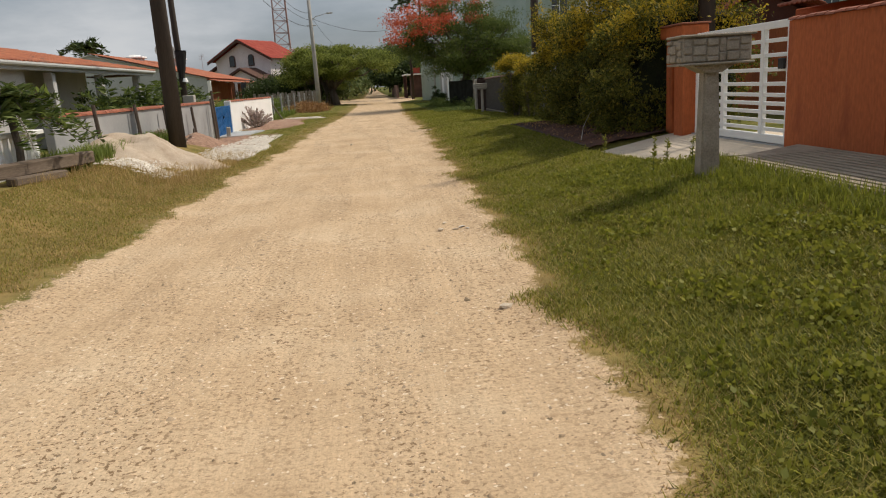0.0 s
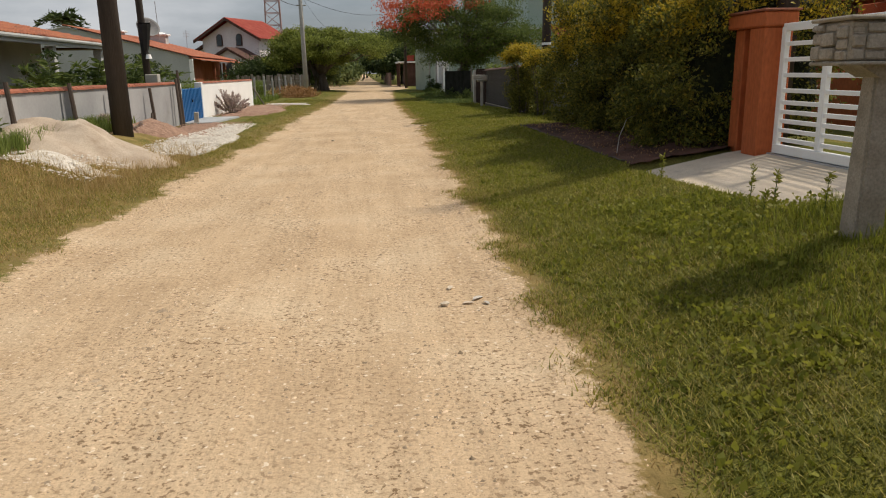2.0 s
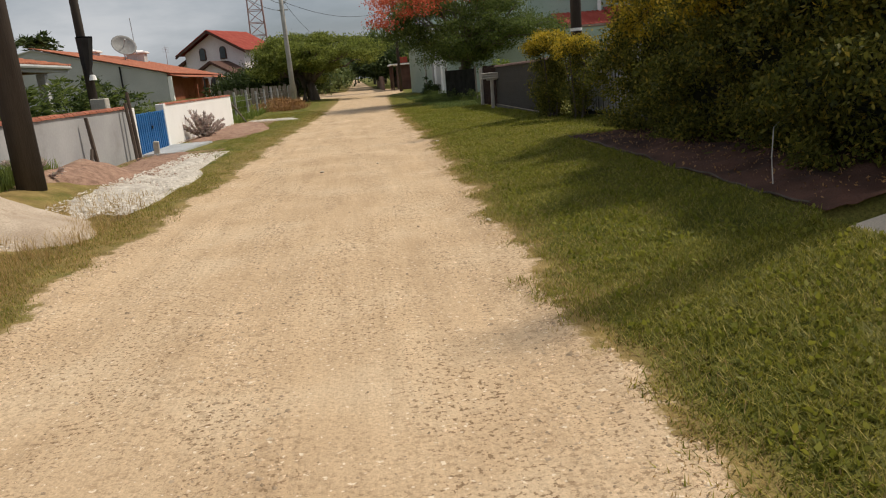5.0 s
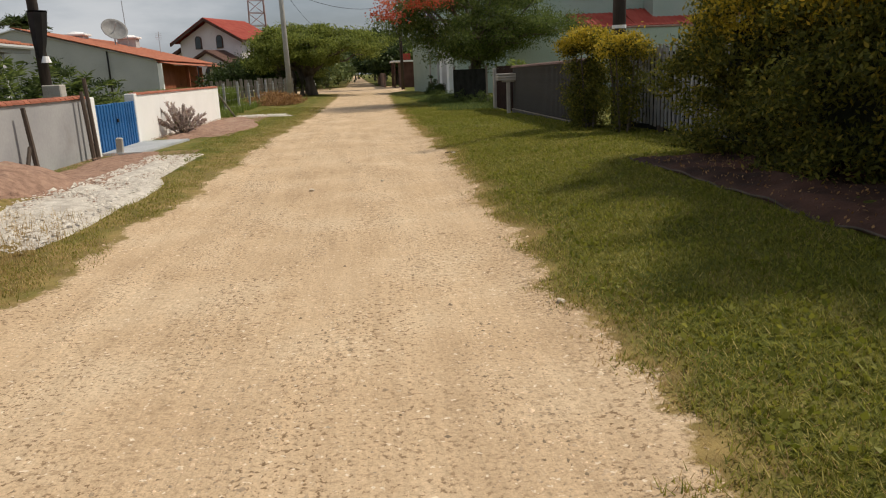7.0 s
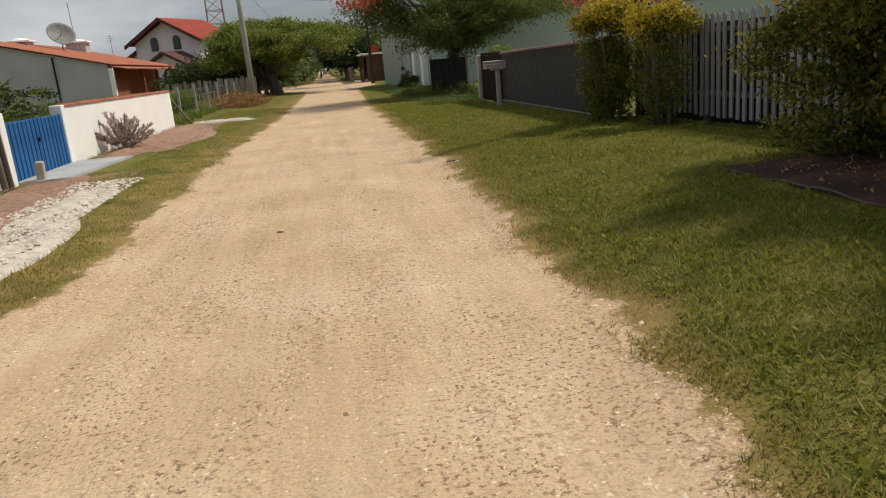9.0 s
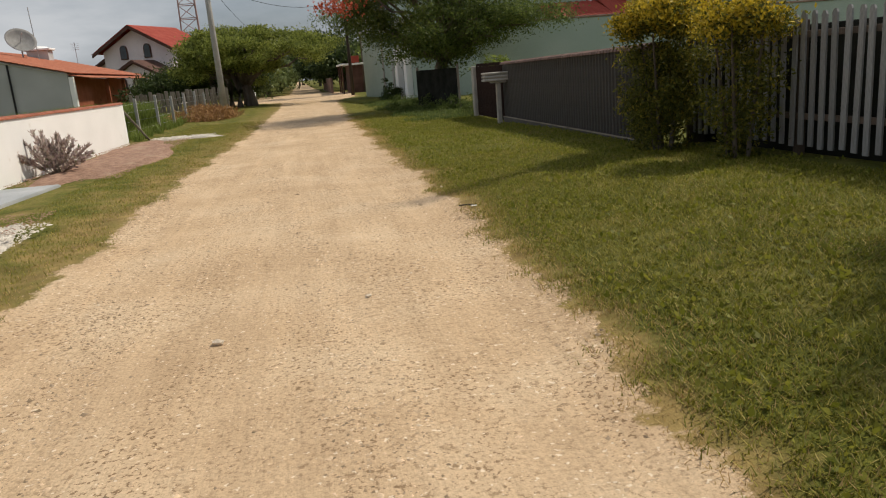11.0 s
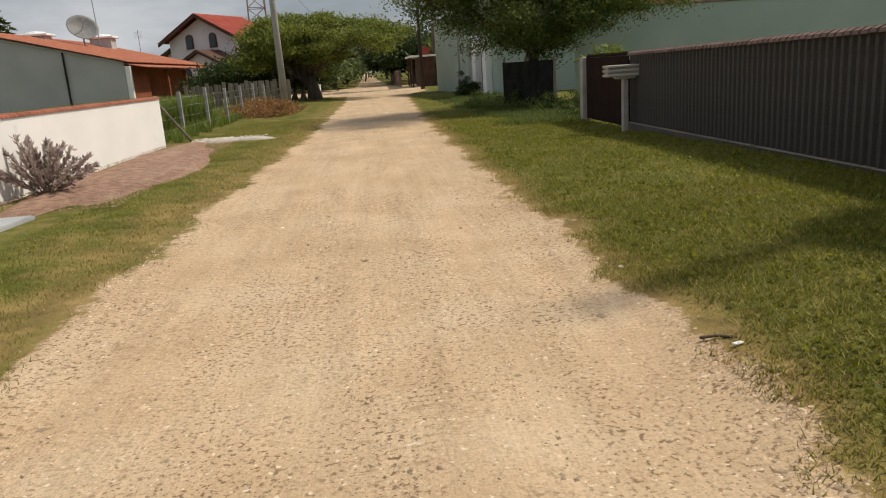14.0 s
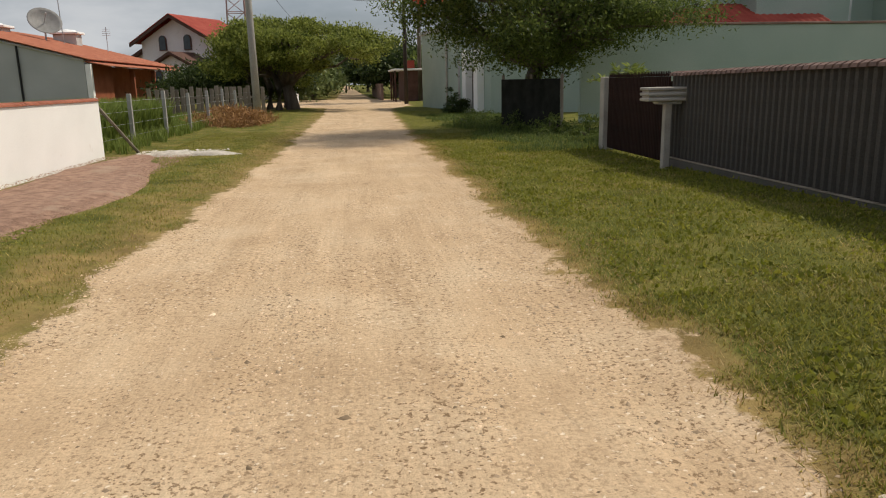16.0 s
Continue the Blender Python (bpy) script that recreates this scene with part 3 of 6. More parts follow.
def stone_field(name, at, sizes, material, label):
    """Many loose stones as one."""
    base = np.array([(1, 0, 0), (-1, 0, 0), (0, 1, 0), (0, -1, 0), (0.25, 0.1, 1)], float)
    faces = np.array([(0, 2, 4), (2, 1, 4), (1, 3, 4), (3, 0, 4)])
    n = len(at)
    k = len(base)
    jit = rng.uniform(0.65, 1.2, (n, k, 1))
    sc = np.stack([rng.uniform(0.8, 1.4, n), rng.uniform(0.6, 1.0, n), rng.uniform(0.4, 0.8, n)], 1)[:, None, :]
    a = rng.uniform(0, 6.28, n)
    p = base[None] * jit * sc * sizes[:, None, None]
    q = np.empty_like(p)
    q[..., 0] = p[..., 0] * np.cos(a)[:, None] - p[..., 1] * np.sin(a)[:, None]
    q[..., 1] = p[..., 0] * np.sin(a)[:, None] + p[..., 1] * np.cos(a)[:, None]
    q[..., 2] = p[..., 2]
    q += at[:, None, :]
    f = (faces[None] + (np.arange(n) * k)[:, None, None]).reshape(-1, 3)
    me = raw_mesh(name, q.reshape(-1, 3), f, material)
    return tagged(new(name, me), label, "gravel", kind="stuff")


# ---- orange property ----
def orange_front():
    w = thing("wall_3", (5.05, 0, 0), 0, "orange painted garden wall of upright panels", "wall", kind="structure")
    part("plinth", box(0.03, -4, 0, 0.2, 8.62, 0.46, 0.01), M_ORANGE_D, w, "darker orange plinth")
    panel = to_mesh("panel", box(0.0, 0.0, 0.46, 0.16, 0.896, 1.98, 0.004), M_ORANGE)
    for i in range(14):
        piece("panel", panel, w, pose(0.004 * (i % 2), -3.95 + i * 0.8975 * 1.0, 0, 0, 0, rng.uniform(-0.15, 0.15)))
    # Pale colour of this strip stands for sunlight passing under the wall panels.
    part("ledge", box(-0.012, -4, 0.452, 0.028, 8.62, 0.462, 0.003), M_PALECON, w, "thin pale strip put in for sunlight under the panels")
    tile = coping_mesh("coping_tile", M_TILE, 0.24, 0.16, 0.04)
    for i in range(70):
        piece("coping_tile", tile, w, pose(0.08, -4 + i * 0.18, 1.982 + 0.006 * math.sin(i * 2.1)))


orange_front()


def gate_pier():
    p = thing("gate_pier", (4.95, 11.38, 0.30), 0, "orange painted gate pier with a capping strip", "pillar", kind="structure")
    part("shaft", box(0, 0, 0, 0.36, 0.36, 1.68, 0.015), M_ORANGE, p)
    part("side_panel", box(0.14, 0.36, 0, 0.3, 0.58, 1.68, 0.01), M_ORANGE_D, p)
    part("second_shaft", box(0.05, 0.58, 0, 0.3, 0.8, 1.68, 0.012), M_ORANGE, p)
    part("cap", box(-0.04, -0.04, 1.682, 0.4, 0.86, 1.86, 0.02), M_ORANGE, p)
    part("cap_edge", box(-0.06, -0.06, 1.862, 0.42, 0.88, 1.89, 0.008), M_TILE, p, "thin clay capping")


gate_pier()


def white_gate():
    g = thing("slatted_gate", (5.16, 8.68, 0.47), 0, "white sliding gate of level metal slats, shut", "gate")
    length = 2.62
    for y in (0.0, 0.62, 1.7, length - 0.07):
        part("stile", box(-0.035, y, 0.04, 0.03, y + 0.085, 1.5, 0.006), M_GATEWHITE, g)
    zs = [0.16, 0.27, 0.38, 0.49, 0.60, 0.74, 0.92, 1.10, 1.28]
    slat = to_mesh("slat", box(-0.02, 0.0, 0, 0.012, length, 0.05, 0.005), M_GATEWHITE)
    for z in zs:
        piece("slat", slat, g, pose(0.006, 0, z + 0.0))
    part("top_rail", box(-0.03, 0, 1.45, 0.025, length, 1.54, 0.006), M_GATEWHITE, g)
    part("bottom_rail", box(-0.045, 0, 0.015, 0.04, length, 0.12, 0.008), M_GATEWHITE, g)
    part("track", box(-0.06, -0.1, -0.03, 0.06, length + 0.1, 0.008, 0.004), M_METAL, g)
    part("lock_box", box(-0.07, 0.08, 0.95, -0.035, 0.22, 1.08, 0.008), M_BLACK, g, "dark lock box")


white_gate()


def drive_z(x, y):
    return 0.17 + 0.026 + (x - 3.5) / 1.6 * 0.265


slab("driveway_slab", [(3.5, 11.75), (3.42, 9.3), (3.75, 7.0), (5.2, 8.1), (5.2, 11.9), (4.9, 11.95)], drive_z, 0.2, M_PALECON, "pale concrete driveway slab rising to the gate")


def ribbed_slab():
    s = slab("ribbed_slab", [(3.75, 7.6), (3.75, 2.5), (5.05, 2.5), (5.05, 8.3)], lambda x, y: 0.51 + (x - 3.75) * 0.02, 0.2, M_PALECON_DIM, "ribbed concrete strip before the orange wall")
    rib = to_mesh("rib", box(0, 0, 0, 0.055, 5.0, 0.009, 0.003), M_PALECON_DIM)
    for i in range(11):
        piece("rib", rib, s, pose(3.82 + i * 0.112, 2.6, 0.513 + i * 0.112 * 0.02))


ribbed_slab()


def corrugated_roof(width, run, material, name, parent, m, pitch=0.2, wave=0.035, step=0.35):
    """A tiled slope: width along x, run down along y, with rolls and courses."""
    per = 6
    nx = max(8, int(width / pitch) * per)
    ny = max(2, int(run / step)) * 2
    xs = np.linspace(0, width, nx + 1)
    v = []
    ys = []
    for j in range(ny // 2):
        ys += [(j * run / (ny // 2), 0.0), ((j + 1) * run / (ny // 2) - 0.002, 0.025)]
    for y, z in ys:
        for x in xs:
            v.append((x, y, z + wave * (0.5 + 0.5 * math.cos(2 * math.pi * x / pitch)) + 0.004 * math.sin(x * 3.1 + y * 5)))
    k = nx + 1
    f = [(j * k + i, j * k + i + 1, (j + 1) * k + i + 1, (j + 1) * k + i) for j in range(len(ys) - 1) for i in range(nx)]
    ob = new(name, raw_mesh(name, np.array(v), np.array(f), material))
    ob.parent = parent
    ob.matrix_local = m
    return ob


def slope_pose(eave, ridge, start, axis):
    """The pose of a roof slope: its courses run from the ridge down to the eave. eave, ridge: (across, z)."""
    du, dz = eave[0] - ridge[0], eave[1] - ridge[1]
    down = Vector((du, 0, dz)).normalized() if axis == "y" else Vector((0, du, dz)).normalized()
    along = Vector((0, 1, 0)) if axis == "y" else Vector((1, 0, 0))
    up = along.cross(down)
    origin = Vector((ridge[0], start, ridge[1])) if axis == "y" else Vector((start, ridge[0], ridge[1]))
    if up.z < 0:
        along = -along
        up = -up
        origin = origin
    r = Matrix((along, down, up)).transposed().to_4x4()
    return Matrix.Translation(origin) @ r, math.hypot(du, dz), along


def roof_slope(parent, eave, ridge, y0, y1, material, axis="y", name="roof", **more):
    m, run, along = slope_pose(eave, ridge, y0, axis)
    first = along.y if axis == "y" else along.x
    if first < 0:
        m, run, along = slope_pose(eave, ridge, y1, axis)
    ob = corrugated_roof(abs(y1 - y0), run, material, name, parent, m, **more)
    md = ob.modifiers.new("thickness", "SOLIDIFY")
    md.thickness = 0.05
    md.offset = -1
    return ob


def orange_house():
    h = thing("orange_house", (9.2, 8, 0.4), 0, "orange single-storey house with clay tile gable roof", "house")
    part("front_wall", box(0, -4, 0, 0.2, 17, 1.95, 0.01), M_ORANGE, h)
    part("wall_cap", box(-0.05, -4, 1.952, 0.25, 17.05, 2.0, 0.01), M_TILE, h, "clay capping strip")
    part("body", box(1.5, -6, 0, 9, 10, 2.36, 0.02), M_ORANGE_D, h)
    b = prism([(-0.3, 1.9), (3.3, 1.9), (3.3, 2.2), (1.5, 3.0), (-0.3, 2.2)], 6.0)
    bmesh.ops.translate(b, vec=(0.6, 12.5, 0), verts=b.verts)
    roof_slope(h, (-0.4, 2.1), (2.1, 3.3), 11.9, 19, M_TILE)
    roof_slope(h, (4.6, 2.1), (2.1, 3.3), 11.9, 19, M_TILE)
    part("gable", b, M_BROWN, h, "dark timber gable")
    roof_slope(h, (0.7, 2.4), (5.2, 3.5), -6, 9.4, M_TILE)
    roof_slope(h, (9.7, 2.4), (5.2, 3.5), -6, 9.4, M_TILE)
    part("window", box(-0.03, 2.0, 0.9, -0.004, 3.0, 1.5, 0.005), M_GLASS, h)


orange_house()
slab("courtyard_path", [(5.4, 8.9), (9.1, 8.6), (9.1, 10.4), (5.4, 10.6)], lambda x, y: 0.5, 0.15, M_PALECON, "pale concrete path behind the gate")

# ---- plain grey ribbed wall, brown gate, picket fence ----
grey_wall, gl = sheared_wall("wall_4", 5.04, 5.37, 25.3, 34.42, -0.1, 0.17, 0.2, M_GREYBASE, "grey ribbed plate wall with a dusty tile coping", away=1)
part("backing", box(0.06, 0, 0.172, 0.16, gl, 1.52), M_GREYRIB, grey_wall)
part("ledge", box(-0.012, 0, 0.172, 0.058, gl, 0.186, 0.004), M_PALECON_DIM, grey_wall, "thin pale ledge")
rib_me = to_mesh("rib", prism([(0.06, 0.0), (0.02, 0.022), (0.02, 0.075), (0.06, 0.098)], 1.325, "y"), M_GREYRIB)
for i in range(int(gl / 0.142)):
    piece("rib", rib_me, grey_wall, Matrix(((1, 0, 0, 0), (0, 0, 1, i * 0.142 + 0.01), (0, 1, 0, 0.193), (0, 0, 0, 1))))
cop = coping_mesh("coping_tile", M_TILE_DIM, 0.3, 0.102, 0.075)
for i in range(int(gl / 0.142)):
    piece("coping_tile", cop, grey_wall, pose(0.11, i * 0.142, 1.522, 0, rng.uniform(-2, 2), rng.uniform(-2, 2)))
grey_wall.matrix_world = Matrix.Translation((0, 0, 0.09)) @ grey_wall.matrix_world @ pose(0, 0, 0, -0.5)


def brown_gate():
    g = thing("brown_gate", (5.41, 34.47, gz(5.4, 36)), -1, "dark brown gate of close upright metal bars, shut", "gate")
    bar = to_mesh("bar", box(-0.02, 0, 0.06, 0.02, 0.055, 1.5, 0.006), M_BROWNGATE)
    n = 43
    for i in range(n):
        piece("bar", bar, g, pose(0, 0.02 + i * 0.071, 0, 0, 0, 0))
    spike = to_mesh("spike", prism([(-0.015, 1.5), (0.015, 1.5), (0.0, 1.59)], 0.03), M_BROWNGATE)
    for i in range(n):
        piece("spike", spike, g, pose(0, 0.03 + i * 0.071, 0.002))
    for z in (0.16, 0.75, 1.36):
        part("rail", box(0.022, 0, z, 0.06, 3.07, z + 0.05, 0.005), M_BROWNGATE, g)
    part("sheet", box(0.062, 0, 0.1, 0.07, 3.07, 1.42), M_BROWNGATE, g)


brown_gate()
post = solid("gate_post", box(-0.13, -0.12, 0, 0.13, 0.12, 1.52, 0.015), M_CONCRETE, "grey cement gate post beside the brown gate", "post")
post.matrix_world = pose(5.47, 37.62, gz(5.47, 37.62))


def picket_fence():
    g = thing("picket_fence", (5.62, 18.4, 0.28), 0, "weathered grey-white fence of upright wooden pickets", "fence")
    pick = to_mesh("picket", prism([(0, 0.1), (0.076, 0.1), (0.076, 1.53), (0.055, 1.57), (0.02, 1.57), (0, 1.53)], 0.022, "x"), M_PICKET)
    for i in range(42):
        piece("picket", pick, g, pose(0, i * 0.167, rng.uniform(-0.02, 0.02), rng.uniform(-1, 1), 0, rng.uniform(-3, 3)))
    for z in (0.4, 1.3):
        part("rail", box(0.024, -0.05, z, 0.07, 7.0, z + 0.07, 0.006), M_DARKWOOD, g)
    for i in range(4):
        part("post", box(0.072, i * 2.25, -0.2, 0.17, i * 2.25 + 0.1, 1.5, 0.01), M_DARKWOOD, g)


picket_fence()
# Added sheet: its near-black colour makes the shade seen between the pickets.
tagged(solid("gap_shade_sheet", box(5.86, 18.2, 0.1, 5.9, 25.2, 1.72, 0.01), M_CLOTH_GAPSHADE), "near-black sheet added behind the pickets to darken the gaps", "screen", kind="structure")


# ---- letterboxes on posts ----
def stone_letterbox():
    g = thing("letterbox", (3.4, 7.2, gz(3.4, 7.2) - 0.03), -4, "grey carved-stone letterbox on a square concrete post", "letterbox")
    b = bmesh.new()
    prof = [(0.0, 0.10), (1.08, 0.075)]
    rings = []
    for z, r in prof:
        rings.append([b.verts.new((sx * r, sy * r, z)) for sx, sy in ((-1, -1), (1, -1), (1, 1), (-1, 1))])
    for i in range(4):
        b.faces.new((rings[0][i], rings[0][(i + 1) % 4], rings[1][(i + 1) % 4], rings[1][i]))
    b.faces.new(rings[1])
    bmesh.ops.recalc_face_normals(b, faces=b.faces[:])
    bmesh.ops.bevel(b, geom=b.edges[:], offset=0.015, segments=2, affect="EDGES")
    part("post", b, M_CARVED, g)
    b = prism([(-0.08, 1.06), (0.08, 1.06), (0.26, 1.16), (-0.26, 1.16)], 0.26)
    bmesh.ops.translate(b, vec=(0, -0.13, 0), verts=b.verts)
    part("bracket", b, M_CARVED, g)
    body = part("box_body", box(-0.34, -0.2, 1.162, 0.34, 0.2, 1.40, 0.014), M_CARVED, g)
    part("rim", box(-0.37, -0.245, 1.402, 0.37, 0.215, 1.428, 0.009), M_CARVED, g)
    part("foot_rim", box(-0.36, -0.235, 1.135, 0.36, 0.21, 1.16, 0.008), M_CARVED, g)
    r = random.Random(3)
    def block(u, z, w, h, d, end):
        b = box(-0.2 - d, u, z, -0.198, u + w, z + h, 0.008) if end else box(u, -0.2 - d, z, u + w, -0.198, z + h, 0.008)
        if end:
            bmesh.ops.translate(b, vec=(-0.14, 0, 0), verts=b.verts)
        for v in b.verts:
            v.co += 0.007 * noise.noise_vector(v.co * 31)
        part("carved_block", b, M_CARVED, body)
    for end, reach in ((False, 0.33), (True, 0.19)):
        u = -reach
        while u < reach - 0.05:
            w = min(r.uniform(0.07, 0.15), reach - u)
            z = 1.17
            while z < 1.36:
                h = r.uniform(0.045, 0.10)
                block(u, z, w - 0.012, max(min(h, 1.395 - z) - 0.01, 0.015), r.uniform(0.003, 0.04), end)
                z += h
            u += w


stone_letterbox()


def tier_letterbox():
    g = thing("letterbox", (5.16, 34.0, gz(5.12, 34) - 0.02), -3, "pale concrete letterbox of three stacked slabs on a post", "letterbox")
    part("post", box(-0.06, -0.06, 0, 0.06, 0.06, 1.1, 0.015), M_CONCRETE, g)
    part("collar", box(-0.2, -0.12, 1.08, 0.2, 0.12, 1.13, 0.015), M_CEMENT, g)
    for z in (1.13, 1.215, 1.30):
        part("slab", box(-0.40, -0.2, z, 0.50, 0.2, z + 0.052, 0.012), M_CONCRETE, g)
    for z in (1.182, 1.267):
        part("core", box(-0.37, -0.16, z, 0.47, 0.16, z + 0.033), M_CONCRETE, g, "recessed dark core")


tier_letterbox()


# ---- utility poles ----
def pole(x, y, h, r0, r1, material, label, lean=(0, 0), z=None):
    z = gz(x, y) if z is None else z
    g = thing("utility_pole", (x, y, z), 0, label, "pole")
    part("shaft", tube([(0, 0, -0.3), (lean[0] * 0.5, lean[1] * 0.5, h / 2), (lean[0], lean[1], h)], [r0, (r0 + r1) / 2, r1], 12), material, g, smooth=True)
    return g


p1 = pole(-4.62, 17.9, 8.5, 0.2, 0.14, M_POLE, "dark tarred wooden utility pole by the sand heap", (-0.04, 0), z=0.3)
part("cross_arm", box(-0.95, -0.06, 7.9, 0.35, 0.06, 8.02, 0.01), M_POLE, p1)
p2 = pole(-6.3, 26.2, 7.5, 0.115, 0.09, M_POLE, "thin dark pole behind the wall with a hooded meter box", (-0.1, 0))
part("hood", tube([(-0.02, -0.05, 2.05), (0.0, -0.05, 2.35), (0.04, -0.05, 2.95), (0.04, -0.05, 2.98)], [0.07, 0.14, 0.2, 0.21], 8), M_BLACK, p2, "black tapered hood")
part("lamp", tube([(0.1, -0.12, 1.95), (0.1, -0.12, 2.08)], [0.1, 0.06], 10), M_WHITE, p2, "white lamp shade")
part("meter_box", box(-0.05, -0.22, 1.15, 0.32, 0.1, 1.5, 0.02), M_CONCRETE, p2)
p3 = pole(5.73, 25.2, 6.3, 0.15, 0.12, M_POLE, "dark utility pole with a white painted band", (0, 0))
part("band", tube([(0, 0, 2.03), (0, 0, 2.1)], [0.152, 0.152], 12), M_WHITE, p3)
p4 = pole(5.72, 12.25, 6.6, 0.15, 0.12, M_POLE, "dark utility pole behind the hedge", (0, 0))
p5 = pole(-3.75, 55, 9.0, 0.17, 0.11, M_POLECON, "grey concrete street pole with a lamp arm", (-0.1, 0))
part("arm", tube([(-0.08, 0, 6.2), (0.3, 0, 6.55), (1.2, 0, 6.75)], [0.03, 0.028, 0.025], 6), M_METAL, p5)
part("lamp_head", box(1.1, -0.09, 6.7, 1.55, 0.09, 6.8, 0.03), M_METAL, p5)
part("bracket", box(-0.35, -0.04, 5.9, 0.3, 0.04, 5.97, 0.01), M_POLECON, p5)
p6 = pole(4.4, 76, 8.5, 0.15, 0.1, M_POLE, "dark wooden street pole far along the road")
p7 = pole(5.9, 60.5, 2.6, 0.12, 0.1, M_POLECON, "pale stub pole before the green building")


def wire(a, b, sag, label="black overhead cable sagging between poles"):
    pts = []
    for i in range(13):
        t = i / 12
        pts.append(tuple(Vector(a).lerp(Vector(b), t) - Vector((0, 0, sag * 4 * t * (1 - t)))))
    solid("overhead_cable", tube(pts, 0.014, 4), M_BLACK, label, "cable", group="overhead cables")


wire((-4.3, 17.9, 7.9), (-3.9, 55, 6.9), 1.2)
wire((-4.9, 17.9, 7.9), (-3.85, 55, 6.4), 1.0)
wire((-5.3, 17.9, 8.0), (-3.9, 55, 6.0), 1.3)
wire((-3.9, 55, 6.6), (4.4, 76, 7.5), 0.9)
wire((-3.9, 55, 6.9), (-2.5, 110, 7.5), 1.2)


# ---- telecom tower ----
def tower():
    g = thing("lattice_tower", (-13.2, 122, 0), 8, "tall red and white lattice telecom tower", "tower")
    H, w0, w1 = 32.0, 1.9, 0.9
    def corner(k, z):
        w = w0 + (w1 - w0) * z / H
        a = math.pi / 4 + k * math.pi / 2
        return (w * math.cos(a), w * math.sin(a), z)
    for k in range(4):
        part("leg", tube([corner(k, 0), corner(k, H)], [0.11, 0.08], 6), M_TOWER, g)
    b = bmesh.new()
    n = 18
    for i in range(n):
        z0, z1 = H * i / n, H * (i + 1) / n
        for k in range(4):
            tube([corner(k, z0), corner((k + 1) % 4, z1)], 0.05, 4, b)
            tube([corner(k, z1), corner((k + 1) % 4, z1)], 0.05, 4, b)
    part("bracing", b, M_TOWER, g, "faded red bracing")


tower()


# ---- houses on the west side ----
def arch_window(parent, m, w=0.9, h=1.5):
    out = [(-w / 2, 0), (w / 2, 0)] + [(w / 2 * math.cos(a), h - w / 2 + w / 2 * math.sin(a)) for a in [math.pi * i / 8 for i in range(9)]]
    win = new("window", to_mesh("window", prism(out, 0.12), M_BROWN))
    win.parent = parent
    win.matrix_local = m
    inn = [(u * 0.8, 0.08 + v * 0.9) for u, v in out]
    b = prism(inn, 0.03)
    bmesh.ops.translate(b, vec=(0, -0.034, 0), verts=b.verts)
    part("pane", b, M_GLASS, win)


def veranda_house():
    h = thing("veranda_house", (0, 0, 0), 0, "pale single-storey house with tiled roof and posted veranda", "house")
    part("body", box(-20, 8, 0, -11.2, 31.0, 2.75, 0.02), M_CEMENT, h)
    part("near_wall", box(-11.198, 8, 0, -9.25, 21.2, 2.65, 0.02), M_CEMENT, h)
    part("fascia", box(-8.98, 8, 2.46, -8.92, 32.2, 2.66, 0.01), M_GREYWALL, h)
    part("eave_board", box(-11.2, 31.02, 2.5, -8.99, 32.2, 2.56, 0.01), M_BROWN, h)
    roof_slope(h, (-8.85, 2.68), (-14.5, 3.85), 7.5, 32.3, M_TILE_D, pitch=0.22)
    for y in (22.6, 26.6, 30.7):
        part("veranda_post", box(-9.35, y, 0, -9.1, y + 0.25, 2.455, 0.015), M_CEMENT, h)
    part("gutter", tube([(-8.86, 8, 2.62), (-8.86, 32.2, 2.62)], 0.06, 8), M_GREYWALL, h)
    for y in (24.0,):
        w = part("window", box(-11.24, y, 0.7, -11.16, y + 1.1, 2.1, 0.01), M_GLASS, h)
        for i in range(6):
            part("bar", tube([(-11.27, y + 0.1 + i * 0.18, 0.7), (-11.27, y + 0.1 + i * 0.18, 2.1)], 0.018, 5), M_BLUE, w, "blue window bar")


veranda_house()


